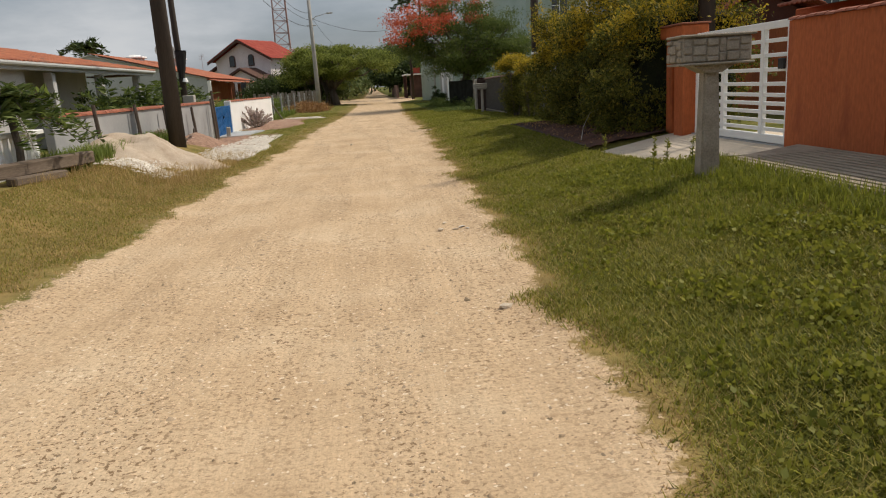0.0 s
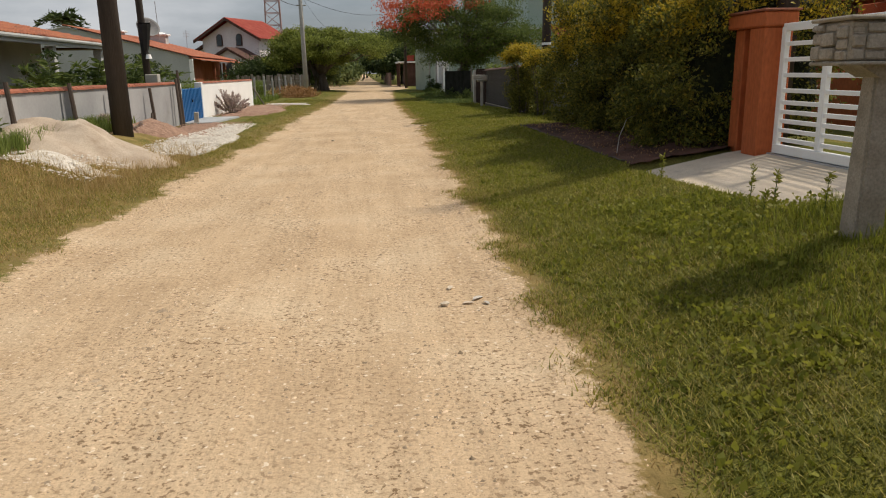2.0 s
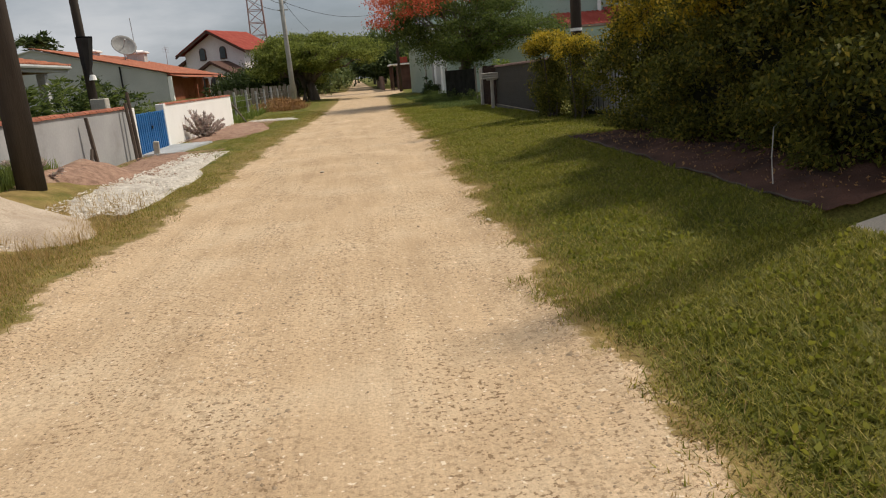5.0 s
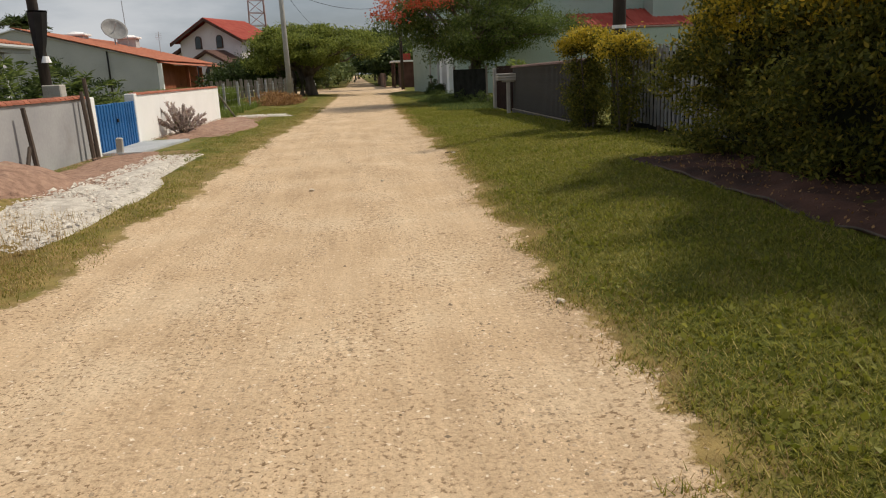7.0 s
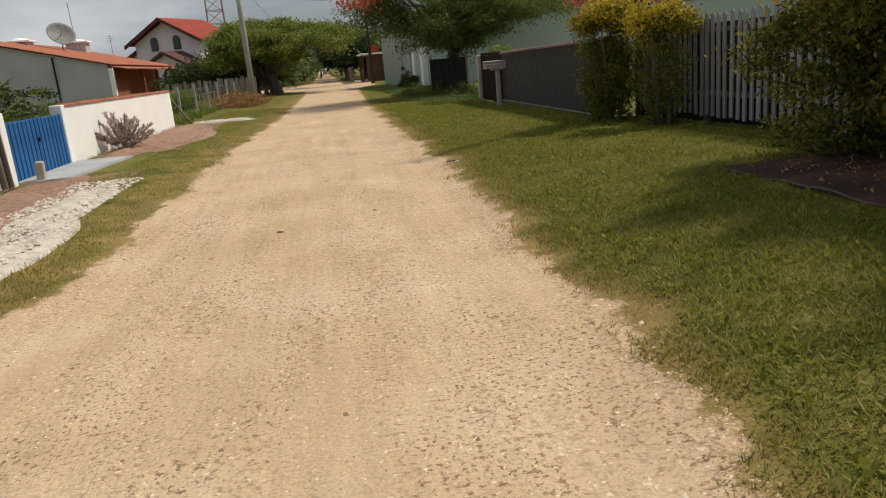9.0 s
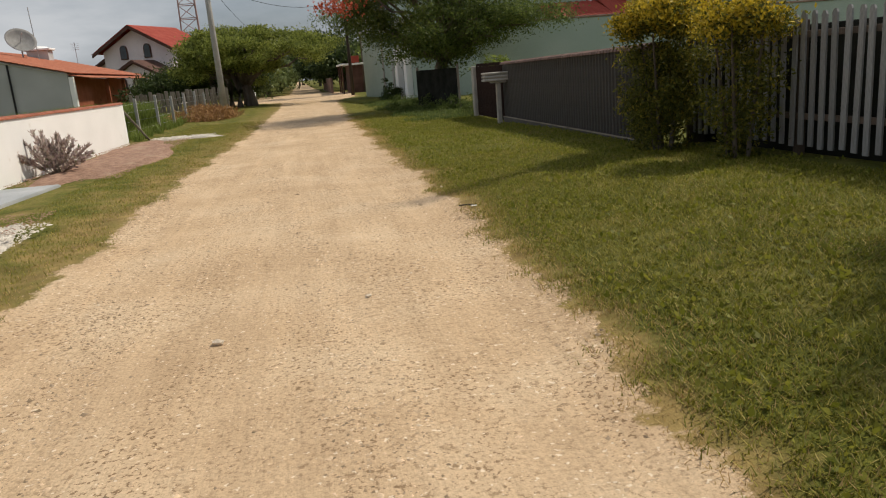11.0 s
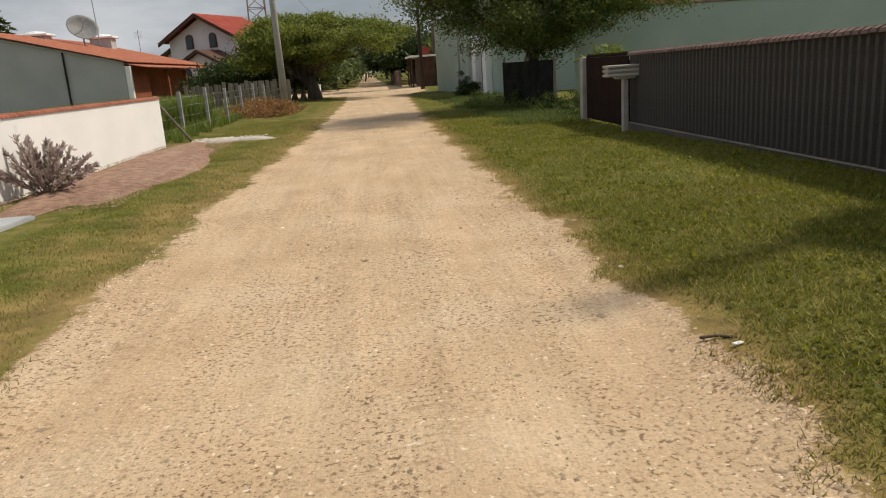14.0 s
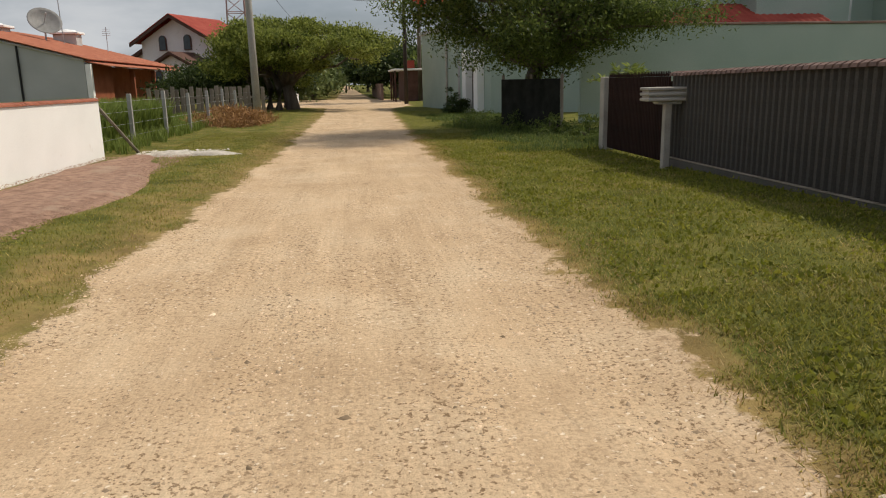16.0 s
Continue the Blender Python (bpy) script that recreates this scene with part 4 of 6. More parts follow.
def long_house():
    h = thing("long_house", (0, 0, 0), 0, "long grey house with orange tile roof and rust-brown porch", "house")
    b = prism([(-32, -0.1), (-13.5, -0.1), (-13.5, 3.0), (-22.6, 5.35), (-32, 3.0)], 4.0)
    bmesh.ops.translate(b, vec=(0, 64, 0), verts=b.verts)
    part("body", b, M_GREYWALL, h)
    part("porch_wall", box(-32, 68.004, -0.1, -15.2, 86, 2.9, 0.02), M_BRICK, h)
    part("corner_post", box(-13.48, 64.0, 0, -13.2, 64.3, 2.8, 0.01), M_WHITE, h)
    for y in (70, 75, 80, 84.5):
        part("porch_post", box(-12.9, y, 0, -12.65, y + 0.25, 2.62, 0.01), M_BRICK if y < 78 else M_WHITE, h)
    part("side_wall", box(-13.496, 64.3, 0, -13.3, 68.0, 2.8, 0.01), M_BRICK, h)
    roof_slope(h, (-13.2, 3.02), (-22.6, 5.48), 63.75, 86, M_TILE, pitch=0.3)
    roof_slope(h, (-12.3, 2.68), (-14.5, 3.12), 64.2, 86.5, M_TILE, pitch=0.3, name="porch_roof")
    part("verge_trim", tube([(-13.5, 63.95, 2.98), (-22.6, 63.95, 5.33), (-32, 63.95, 2.98)], 0.07, 5), M_GREYWALL, h)
    part("downpipe", tube([(-16.7, 63.93, 0), (-16.7, 63.93, 3.75)], 0.06, 6), M_BLACK, h)
    for y, x in ((74.8, -22.3), (81.5, -20.1)):
        c = part("chimney", box(x - 0.8, y - 0.6, 4.2, x + 0.8, y + 0.6, 5.45, 0.02), M_CEMENT, h)
        part("cap", box(x - 1.0, y - 0.8, 5.46, x + 1.0, y + 0.8, 5.62, 0.03), M_WHITE, c, "white cap")
        part("dome", tube([(x, y, 5.62), (x, y, 5.75), (x, y, 5.82)], [0.75, 0.6, 0.12], 10), M_WHITE, c)


long_house()


def satellite_dish():
    g = thing("satellite_dish", (-19.7, 76.3, 4.55), 0, "large grey mesh satellite dish on the tiled roof", "dish")
    b = bmesh.new()
    R = 1.05
    rings = []
    for i in range(7):
        r = R * i / 6
        rings.append([b.verts.new((r * math.cos(2 * math.pi * k / 24), r * math.sin(2 * math.pi * k / 24), 0.32 * (r / R) ** 2)) for k in range(24)] if i else [b.verts.new((0, 0, 0))])
    for k in range(24):
        b.faces.new((rings[0][0], rings[1][k], rings[1][(k + 1) % 24]))
    for a, c in zip(rings[1:], rings[2:]):
        for k in range(24):
            b.faces.new((a[k], c[k], c[(k + 1) % 24], a[(k + 1) % 24]))
    bowl = part("bowl", b, M_DISH, g, smooth=True)
    bowl.matrix_local = pose(0, 0, 1.3, 55, 0, 35)
    md = bowl.modifiers.new("thickness", "SOLIDIFY")
    md.thickness = 0.03
    part("mast", tube([(0, 0, -0.3), (0, 0, 1.3)], 0.06, 6), M_METAL, g)
    part("feed_arm", tube([(0, 0, 1.3), (0.45, -0.7, 1.9)], 0.03, 5), M_METAL, g)


satellite_dish()
ant = thing("roof_antenna", (-19.0, 77.5, 4.4), 0, "thin metal antenna mast on the tiled roof", "antenna")
part("mast", tube([(0, 0, 0), (-0.1, 0, 4.0)], 0.035, 5), M_METAL, ant)
ant2 = thing("roof_antenna", (-17.5, 82, 4.1), 0, "small comb antenna on the tiled roof", "antenna")
part("mast", tube([(0, 0, 0), (0, 0, 1.9)], 0.025, 5), M_METAL, ant2)
for i in range(4):
    part("rod", tube([(-0.3, 0, 1.3 + i * 0.15), (0.3, 0, 1.3 + i * 0.15)], 0.012, 4), M_METAL, ant2)


def big_house():
    h = thing("two_storey_house", (-15.9, 98.3, 0), -24, "pale pink two-storey house with red tile gable roofs", "house")
    W = 4.0
    b = prism([(-W, 0), (W, 0), (W, 5.9), (0, 8.0), (-W, 5.9)], 7.4)
    part("upper_block", b, M_PINK, h)
    roof_slope(h, (-W - 0.75, 5.75), (0, 8.35), -0.9, 7.6, M_TILE_RED, pitch=0.3)
    roof_slope(h, (W + 0.75, 5.75), (0, 8.35), -0.9, 7.6, M_TILE_RED, pitch=0.3)
    for s in (-1, 1):
        b = prism([(0, 8.28), (s * (W + 0.75), 5.68), (s * (W + 0.75), 5.42), (0, 8.0)], 0.16)
        bmesh.ops.translate(b, vec=(0, -0.9, 0), verts=b.verts)
        part("barge_board", b, M_BROWN, h)
    b = prism([(-1.2, 0), (4.9, 0), (4.9, 2.9), (1.85, 4.45), (-1.2, 2.9)], 3.4)
    bmesh.ops.translate(b, vec=(0, -3.404, 0), verts=b.verts)
    part("porch_block", b, M_PINK, h)
    for s in (-1, 1):
        b = prism([(1.85, 4.75), (1.85 + s * 3.6, 2.92), (1.85 + s * 3.6, 2.65), (1.85, 4.46)], 4.2)
        bmesh.ops.translate(b, vec=(0, -3.9, 0), verts=b.verts)
        part("porch_roof", b, M_BROWN, h)
    b = prism([(-8.0, 0), (-W - 0.004, 0), (-W - 0.004, 5.0), (-8.0, 3.2)], 7)
    bmesh.ops.translate(b, vec=(0, 0.6, 0), verts=b.verts)
    part("side_block", b, M_PINK, h)
    b = prism([(-8.6, 3.0), (-W - 0.004, 5.3), (-W - 0.004, 5.05), (-8.6, 2.75)], 8)
    bmesh.ops.translate(b, vec=(0, -0.1, 0), verts=b.verts)
    part("side_roof", b, M_BROWN, h)
    for x, z in ((-1.5, 5.0), (1.3, 5.0)):
        arch_window(h, pose(x, -0.125, z), 0.85, 1.45)
    for x in (0.3, 2.2):
        arch_window(h, pose(x, -3.53, 1.2), 1.6 if x > 1 else 0.8, 1.9)
    part("rear_block", box(2.6, 7.404, 0, 5.4, 10, 7.2, 0.03), M_PINK, h)


big_house()


# ---- green house and its walls on the east side ----
green_wall = solid("wall_5", box(8.1, 47.5, -0.1, 34, 47.7, 3.28, 0.015), M_GREEN, "pale green painted boundary wall", "wall", kind="structure")
part("coping", box(8.1, 47.45, 3.282, 34, 47.75, 3.36, 0.01), M_TILE_DIM, green_wall, "thin weathered coping")


def green_house():
    h = thing("green_house", (0, 0, 0), 0, "pale green two-storey house with red tile awning", "house")
    part("main_block", box(9.5, 49, 0, 30, 62, 7.6, 0.03), M_GREEN, h)
    part("bay", box(14.6, 47.8, 0, 18.2, 48.996, 7.6, 0.02), M_GREEN, h)
    part("near_block", box(20, 44.5, 0, 30, 48.996, 6.6, 0.03), M_GREEN, h)
    part("pipe", tube([(13.2, 48.9, 0), (13.2, 48.9, 7.6)], 0.11, 8), M_WHITE, h)
    part("pipe", tube([(18.9, 48.9, 0), (18.9, 48.9, 7.6)], 0.14, 8), M_WHITE, h)
    roof_slope(h, (46.8, 3.2), (48.9, 3.95), 10.6, 13.6, M_TILE_RED, axis="x", name="awning", pitch=0.26)
    roof_slope(h, (46.8, 3.2), (48.9, 4.1), 13.4, 17.0, M_TILE_RED, axis="x", name="awning", pitch=0.26)
    part("awning_edge", box(10.5, 46.7, 3.05, 17.1, 46.82, 3.2, 0.01), M_TILE_DIM, h)
    part("roof", box(9.2, 48.7, 7.602, 30.3, 62.3, 7.85, 0.02), M_GREEN, h)
    for x, y, z in ((11.5, 48.98, 4.7), (16.2, 47.78, 4.9), (19.4, 48.98, 4.8), (22.2, 44.48, 4.2), (25.5, 44.48, 4.2)):
        w = part("window", box(x - 0.45, y - 0.05, z, x + 0.45, y + 0.01, z + 1.5, 0.01), M_GLASS, h)
        part("frame", box(x - 0.52, y - 0.03, z - 0.08, x + 0.52, y + 0.012, z - 0.002, 0.005), M_WHITE, w)
        part("mullion", box(x - 0.02, y - 0.06, z, x + 0.02, y - 0.051, z + 1.5), M_WHITE, w)
        part("transom", box(x - 0.45, y - 0.06, z + 0.8, x - 0.022, y - 0.051, z + 0.84), M_WHITE, w)


green_house()
bpy.data.objects["green_house"].matrix_world = Matrix.Translation((0.1, 22.5, 1.5)) @ Matrix.Scale(1.29, 4) @ Matrix.Translation((-0.1, -22.5, -1.5))


def corner_building():
    h = thing("corner_building", (4.85, 69, 0), 7, "pale green street building with a small balcony", "building")
    part("block", box(0, -13.6, 0, 7, 0, 4.3, 0.02), M_GREEN, h)
    part("parapet", box(-0.12, -13.7, 4.302, 7.1, 0.1, 4.5, 0.02), M_CEMENT, h)
    part("upper_room", box(1.2, -4, 4.502, 7, -0.3, 6.6, 0.02), M_GREEN, h)
    part("balcony_door", box(1.17, -3.6, 4.6, 1.196, -0.8, 6.2, 0.01), M_GLASS, h)
    part("balcony_rail", box(-0.08, -4.2, 5.1, -0.02, 0, 5.2, 0.01), M_METAL, h)
    for y in (-4.2, -2.8, -1.4, -0.1):
        part("baluster", box(-0.08, y, 4.502, -0.02, y + 0.06, 5.1), M_METAL, h)
    part("dark_door", box(-0.03, -11.8, 0.1, 0.02, -10.9, 2.2, 0.01), M_BROWN, h)
    part("entry_pillar", box(-0.35, -10.8, 0, -0.004, -10.2, 3.0, 0.02), M_WHITE, h)
    part("entry_pillar", box(-0.35, -12.7, 0, -0.004, -12.1, 3.0, 0.02), M_WHITE, h)
    part("downpipe", tube([(-0.06, -6.2, 0), (-0.06, -6.2, 4.2)], 0.06, 6), M_CONCRETE, h)


corner_building()


def street_hut():
    h = thing("street_hut", (4.9, 84, 0), 0, "small dark brown hut with a pale awning", "hut")
    part("body", box(0, 0, 0, 4, 6, 2.5, 0.02), M_BROWN, h)
    part("awning", box(-0.9, -0.3, 2.502, 4.2, 6.2, 2.66, 0.02), M_WHITE, h)
    part("sign", box(0.0, -0.2, 2.7, 0.9, -0.1, 3.3, 0.02), M_TILE_RED, h, "red sign panel")
    for y in (0.1, 3, 5.8):
        part("post", tube([(-0.7, y, 0), (-0.7, y, 2.5)], 0.07, 6), M_BROWN, h)


street_hut()
solid("wall_6", box(3.3, 90, 0, 3.5, 112, 1.5, 0.01), M_TILE_DIM, "low brownish wall beyond the hut", "wall", kind="structure")
solid("wall_7", box(-3.6, 76, 0, -3.4, 78.5, 1.7, 0.01), M_WHITE, "short white wall beside the trees", "wall", kind="structure")


def shade_screen():
    h = thing("shade_cloth_fence", (5.95, 42.75, gz(5.9, 43)), 22, "dark shade cloth stretched between fence posts", "fence")
    part("cloth", box(-0.01, 0.0, 0.05, 0.02, 2.9, 1.52, 0.004), M_CLOTH_GAPSHADE, h)
    for y in (-0.05, 1.4, 2.85):
        part("post", tube([(0.05, y, 0), (0.03, y, 1.65)], 0.045, 6), M_OLDWOOD, h)


shade_screen()


# ---- timber, posts and small things along the west verge ----
def stick(x, y, h, r, lean, label="rough dark timber prop leaning on the cement wall"):
    s = solid("timber_prop", tube([(0, 0, -0.05), (lean[0] * 0.45, lean[1] * 0.5, h * 0.5), (lean[0], lean[1], h)], [r * 1.1, r, r * 0.9], 7), M_DARKWOOD, label, "prop", group="props on the wall")
    s.matrix_world = pose(x, y, gz(x, y))


for y, h, l in ((15.0, 1.05, 0.0), (17.4, 1.0, 0.0), (19.6, 1.0, 0.0), (22.4, 1.15, -0.05), (24.9, 1.35, 0.0), (25.15, 1.6, 0.0)):
    stick(-5.36 - (25.5 - y) * 0.017 + 0.22, y, h, 0.042, (-0.06, l))
for y in (21.9,):
    stick(-5.2, y, 0.5, 0.035, (-0.05, 0.45), "short broken timber leaning on the cement wall")


def timber_stack():
    g = solid("timber_beam", box(-1.6, -0.13, 0, 1.6, 0.13, 0.2, 0.02), M_BEAM, "long weathered timber beam lying on the verge", "beam")
    g.matrix_world = pose(-5.2, 11.4, gz(-5.2, 11.4) + 0.10, 0, 0, 78)
    g = solid("timber_beam", box(-0.5, -0.1, 0, 0.5, 0.1, 0.12, 0.02), M_BEAM, "short dark timber block under the beam", "beam")
    g.matrix_world = pose(-4.95, 11.2, gz(-4.95, 11.2), 0, 0, 70)


timber_stack()


def balustrade():
    g = thing("balustrade", (-5.75, 9.7, 0.32), 0, "low white balustrade behind the sapling", "balustrade")
    part("plinth", box(-0.1, 0, 0, 0.1, 3.6, 0.3, 0.01), M_CEMENT, g)
    for i in range(14):
        part("baluster", tube([(0, 0.15 + i * 0.25, 0.3), (0, 0.15 + i * 0.25, 0.42), (0, 0.15 + i * 0.25, 0.6), (0, 0.15 + i * 0.25, 0.72)], [0.045, 0.07, 0.04, 0.05], 8), M_WHITE, g)
    part("rail", box(-0.1, 0, 0.722, 0.1, 3.6, 0.8, 0.012), M_WHITE, g)


balustrade()


def wire_fence():
    g = thing("wire_fence", (-5.2, 38.8, 0), 0, "wire fence on weathered concrete posts", "fence")
    ys = [0.0, 3.4, 6.6, 9.6, 12.6, 15.6, 18.6, 21.6, 24.6]
    for i, y in enumerate(ys):
        x = 0.03 * y - (0.35 if i else 0)
        part("post", box(x - 0.05, y - 0.05, -0.1, x + 0.05, y + 0.05, 1.32 + 0.05 * (i % 3), 0.01), M_POLECON, g)
    part("brace", tube([(0.0, 0.1, 1.15), (0.55, 1.0, 0.0)], 0.035, 6), M_OLDWOOD, g)
    for z in (0.35, 0.65, 0.95, 1.2):
        part("wire", tube([(-0.3, 0, z), (0.74, 24.6, z)], 0.003, 4), M_METAL, g)


wire_fence()


def paling_fence():
    g = thing("paling_fence", (-8.6, 57.0, 0), 0, "old grey paling fence before the trees", "fence")
    me = to_mesh("paling", box(-0.09, 0, 0, 0.09, 0.03, 1.5, 0.006), M_OLDWOOD)
    for i in range(24):
        piece("paling", me, g, pose(i * 0.2, i * 0.12, rng.uniform(-0.1, 0.06), 0, rng.uniform(-3, 3), 0))
    part("rail", tube([(-0.1, 0.05, 1.0), (4.7, 2.9, 1.0)], 0.04, 5), M_OLDWOOD, g)


paling_fence()

# ---- planting bed and hedges ----
def bed_edge(y):
    return 3.6 + 0.014 * math.sin(y * 2) + 0.008 * math.sin(y * 5.3 + 1)


def bed():
    v, f = [], []
    us, ys = np.linspace(0, 1, 40), np.linspace(12.0, 18.85, 110)
    for y in ys:
        for u in us:
            x = bed_edge(y) + u * (5.6 - bed_edge(y))
            rim = min(1.0, 8 * u, (18.85 - y) * 4)
            v.append((x, y, gz(x, y) + 0.012 + 0.05 * rim * (0.5 + noise.noise((x * 3, y * 3, 1)) + 0.5 * noise.noise((x * 9, y * 9, 4)))))
    k = len(us)
    for j in range(len(ys) - 1):
        for i in range(k - 1):
            f.append((j * k + i, j * k + i + 1, (j + 1) * k + i + 1, (j + 1) * k + i))
    tagged(new("planting_bed", raw_mesh("planting_bed", np.array(v), np.array(f), M_SOIL, True)), "bare dark soil bed under the hedge", "soil bed", kind="structure")
    solid("bed_edging", tube([(bed_edge(y) - 0.01, y, gz(bed_edge(y), y) + 0.022 + 0.018 * math.sin(y * 3.7) + 0.01 * math.sin(y * 11)) for y in np.linspace(12.2, 18.85, 60)], 0.011, 5), M_DARKWOOD, "thin wavy grey edging round the soil bed", "edging")
    solid("garden_hose", tube([(3.75, 13.0, gz(3.75, 13) + 0.02), (3.85, 13.2, 0.55), (4.1, 13.6, 0.78), (4.5, 14.0, 0.85)], 0.006, 5), M_CONCRETE, "pale thin stem arching from the soil bed", "stem")
    c = np.stack([rng.uniform(3.65, 5.0, 900), rng.uniform(12.2, 18.7, 900)], 1)
    at = np.stack([c[:, 0], c[:, 1], ground_z(c[:, 0], c[:, 1]) + 0.06], 1)
    tagged(new("leaf_litter", leaf_mesh("leaf_litter", at, 0.032, L_STRAW, 0.5, 0.0)), "dry brown leaves fallen on the soil bed", "leaf litter", kind="stuff")


bed()


def hedge(name, cx0, cx1, y0, y1, z0, top, n, yellow_n, label, size=0.075, step=0.5, rough=1.5):
    """A clipped but uneven hedge: a solid near-black core for inner shade, leaves in clumps on its outside, golden tips
    above.
    """
    g = thing(name, ((cx0 + cx1) / 2, (y0 + y1) / 2, z0), 0, label, "hedge")
    ox, oy = (cx0 + cx1) / 2, (y0 + y1) / 2
    hx, hy = (cx1 - cx0) / 2, (y1 - y0) / 2

    def skin(m, upper=0.0):
        t = rng.uniform(0, 1, m)
        u = rng.uniform(-1, 1, m)
        pick = rng.uniform(0, 1, m)
        top_y = top(oy + u * hy) - z0
        x = np.where(pick < 0.62, -hx, rng.uniform(-hx, hx, m))
        y = np.where(pick > 0.86, np.sign(u) * hy, u * hy)
        z = np.where((pick >= 0.62) & (pick <= 0.86), top_y, upper * top_y + (1 - upper) * t * top_y)
        x = np.where(pick > 0.86, rng.uniform(-hx, hx, m), x)
        bulge = rough * (0.2 * np.sin(2.1 * y + 1.7 * z + ox) + 0.15 * np.sin(4.7 * y - 3.1 * z + 1) + 0.12 * np.sin(7.3 * z + 2 * y)) + 0.1 * rng.exponential(1.0, m) - 0.06
        shrink = 0.35 * smooth01(1 - z / 0.5) + 0.5 * smooth01((z / np.maximum(top_y, 0.1) - 0.75) / 0.25) * 0.35
        x = x * (1 - shrink * 0.5) + np.sign(x) * bulge * 0.7
        y = y + 0.5 * bulge * np.sign(y) * (np.abs(y) > hy * 0.9)
        z = z + np.where(z > top_y * 0.9, bulge, 0) + 0.05
        return np.stack([x, y, z], 1)

    clusters = skin(n // 80)
    pts = blob_points(n, clusters, (0.10, 0.10, 0.06))
    pts[:, 2] = np.maximum(pts[:, 2], 0.12)
    leaves("foliage", pts, size, L_HEDGE, g)
    tips = skin(max(yellow_n // 26, 4), 0.7)
    tips = tips[tips[:, 2] > 0.42 * (top(oy + tips[:, 1]) - z0)]
    ypts = blob_points(yellow_n, tips, (0.09, 0.09, 0.08))
    ob = leaves("golden_growth", ypts, size, L_YELLOW, g, lift=0.6)
    tagged(ob, "golden yellow young leaves")
    # Solid core; its near-black colour stands for shade between the leaves.
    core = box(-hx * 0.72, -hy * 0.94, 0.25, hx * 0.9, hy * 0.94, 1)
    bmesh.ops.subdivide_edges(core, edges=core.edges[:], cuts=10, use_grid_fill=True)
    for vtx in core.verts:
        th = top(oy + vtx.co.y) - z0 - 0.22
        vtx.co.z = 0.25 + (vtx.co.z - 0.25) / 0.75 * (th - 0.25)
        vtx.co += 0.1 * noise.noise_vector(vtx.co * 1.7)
    part("heart", core, M_INNER_SHADE, g, "solid core coloured near-black for the shade inside", smooth=True)
    y = -hy + 0.3
    while y < hy:
        part("stem", tube([(rng.uniform(-0.2, 0.2), y, -0.1), (rng.uniform(-0.3, 0.3), y + rng.uniform(-0.1, 0.1), 0.6)], [0.035, 0.025], 5), M_BARK, g)
        y += step
    return g


# Near-black, so the core reads as the hedge's inner shade.
M_INNER_SHADE = mat("hedge_inner_shade", (0.008, 0.012, 0.005), (0.022, 0.028, 0.01), 9, 0.95, 0.9, 30, bump_size=0.05)
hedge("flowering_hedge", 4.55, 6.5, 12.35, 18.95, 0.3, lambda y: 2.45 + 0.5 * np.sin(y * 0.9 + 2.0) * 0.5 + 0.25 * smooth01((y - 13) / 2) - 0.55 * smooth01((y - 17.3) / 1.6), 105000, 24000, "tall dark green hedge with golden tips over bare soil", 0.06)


def golden_shrub(x, y, z0, body, head, n, label):
    """A narrow leafy body under a broader golden head."""
    g = thing("golden_shrub", (x, y, z0), 0, label, "shrub")
    bc = crown_clusters(60, (0, 0, body[2] * 0.95), body, 0.3, -1.0)
    hc = crown_clusters(40, (0, 0, head[3]), head[:3], 0.45)
    pts = np.concatenate([blob_points(int(n * 0.6), bc, (0.09, 0.09, 0.1)), blob_points(int(n * 0.4), hc, (0.09, 0.09, 0.07))])
    pts[:, 2] = np.maximum(pts[:, 2], 0.1)
    leaves("foliage", pts, 0.052, L_HEDGE, g)
    up = hc[hc[:, 2] > head[3] - head[2] * 0.5] + [-0.06, 0, 0.05]
    tagged(leaves("golden_growth", blob_points(int(n * 0.42), up, (0.09, 0.09, 0.07)), 0.055, L_YELLOW, g, lift=0.6), "golden yellow young leaves")
    for k in range(5):
        a = 1.26 * k
        part("stem", tube([(0.1 * math.cos(a), 0.1 * math.sin(a), -0.1), (0.2 * math.cos(a), 0.2 * math.sin(a), 0.8), (0.3 * math.cos(a), 0.3 * math.sin(a), 1.6)], [0.03, 0.022, 0.01], 5), M_BARK, g)


golden_shrub(4.92, 24.65, 0.17, (0.42, 0.55, 0.85), (0.5, 0.68, 0.36, 1.66), 26000, "upright shrub with golden tips before the grey wall")
golden_shrub(5.1, 23.15, 0.2, (0.32, 0.4, 0.8), (0.42, 0.52, 0.32, 1.52), 9000, "slim shrub with golden tips before the picket fence")


# ---- trees ----
def limb_points(a, b, wob, n=5):
    a, b = Vector(a), Vector(b)
    out = []
    for i in range(n):
        t = i / (n - 1)
        out.append(a.lerp(b, t) + Vector((rng.normal(), rng.normal(), rng.normal())) * wob * math.sin(math.pi * t) + Vector((0, 0, wob * 1.2 * math.sin(math.pi * t))))
    return out


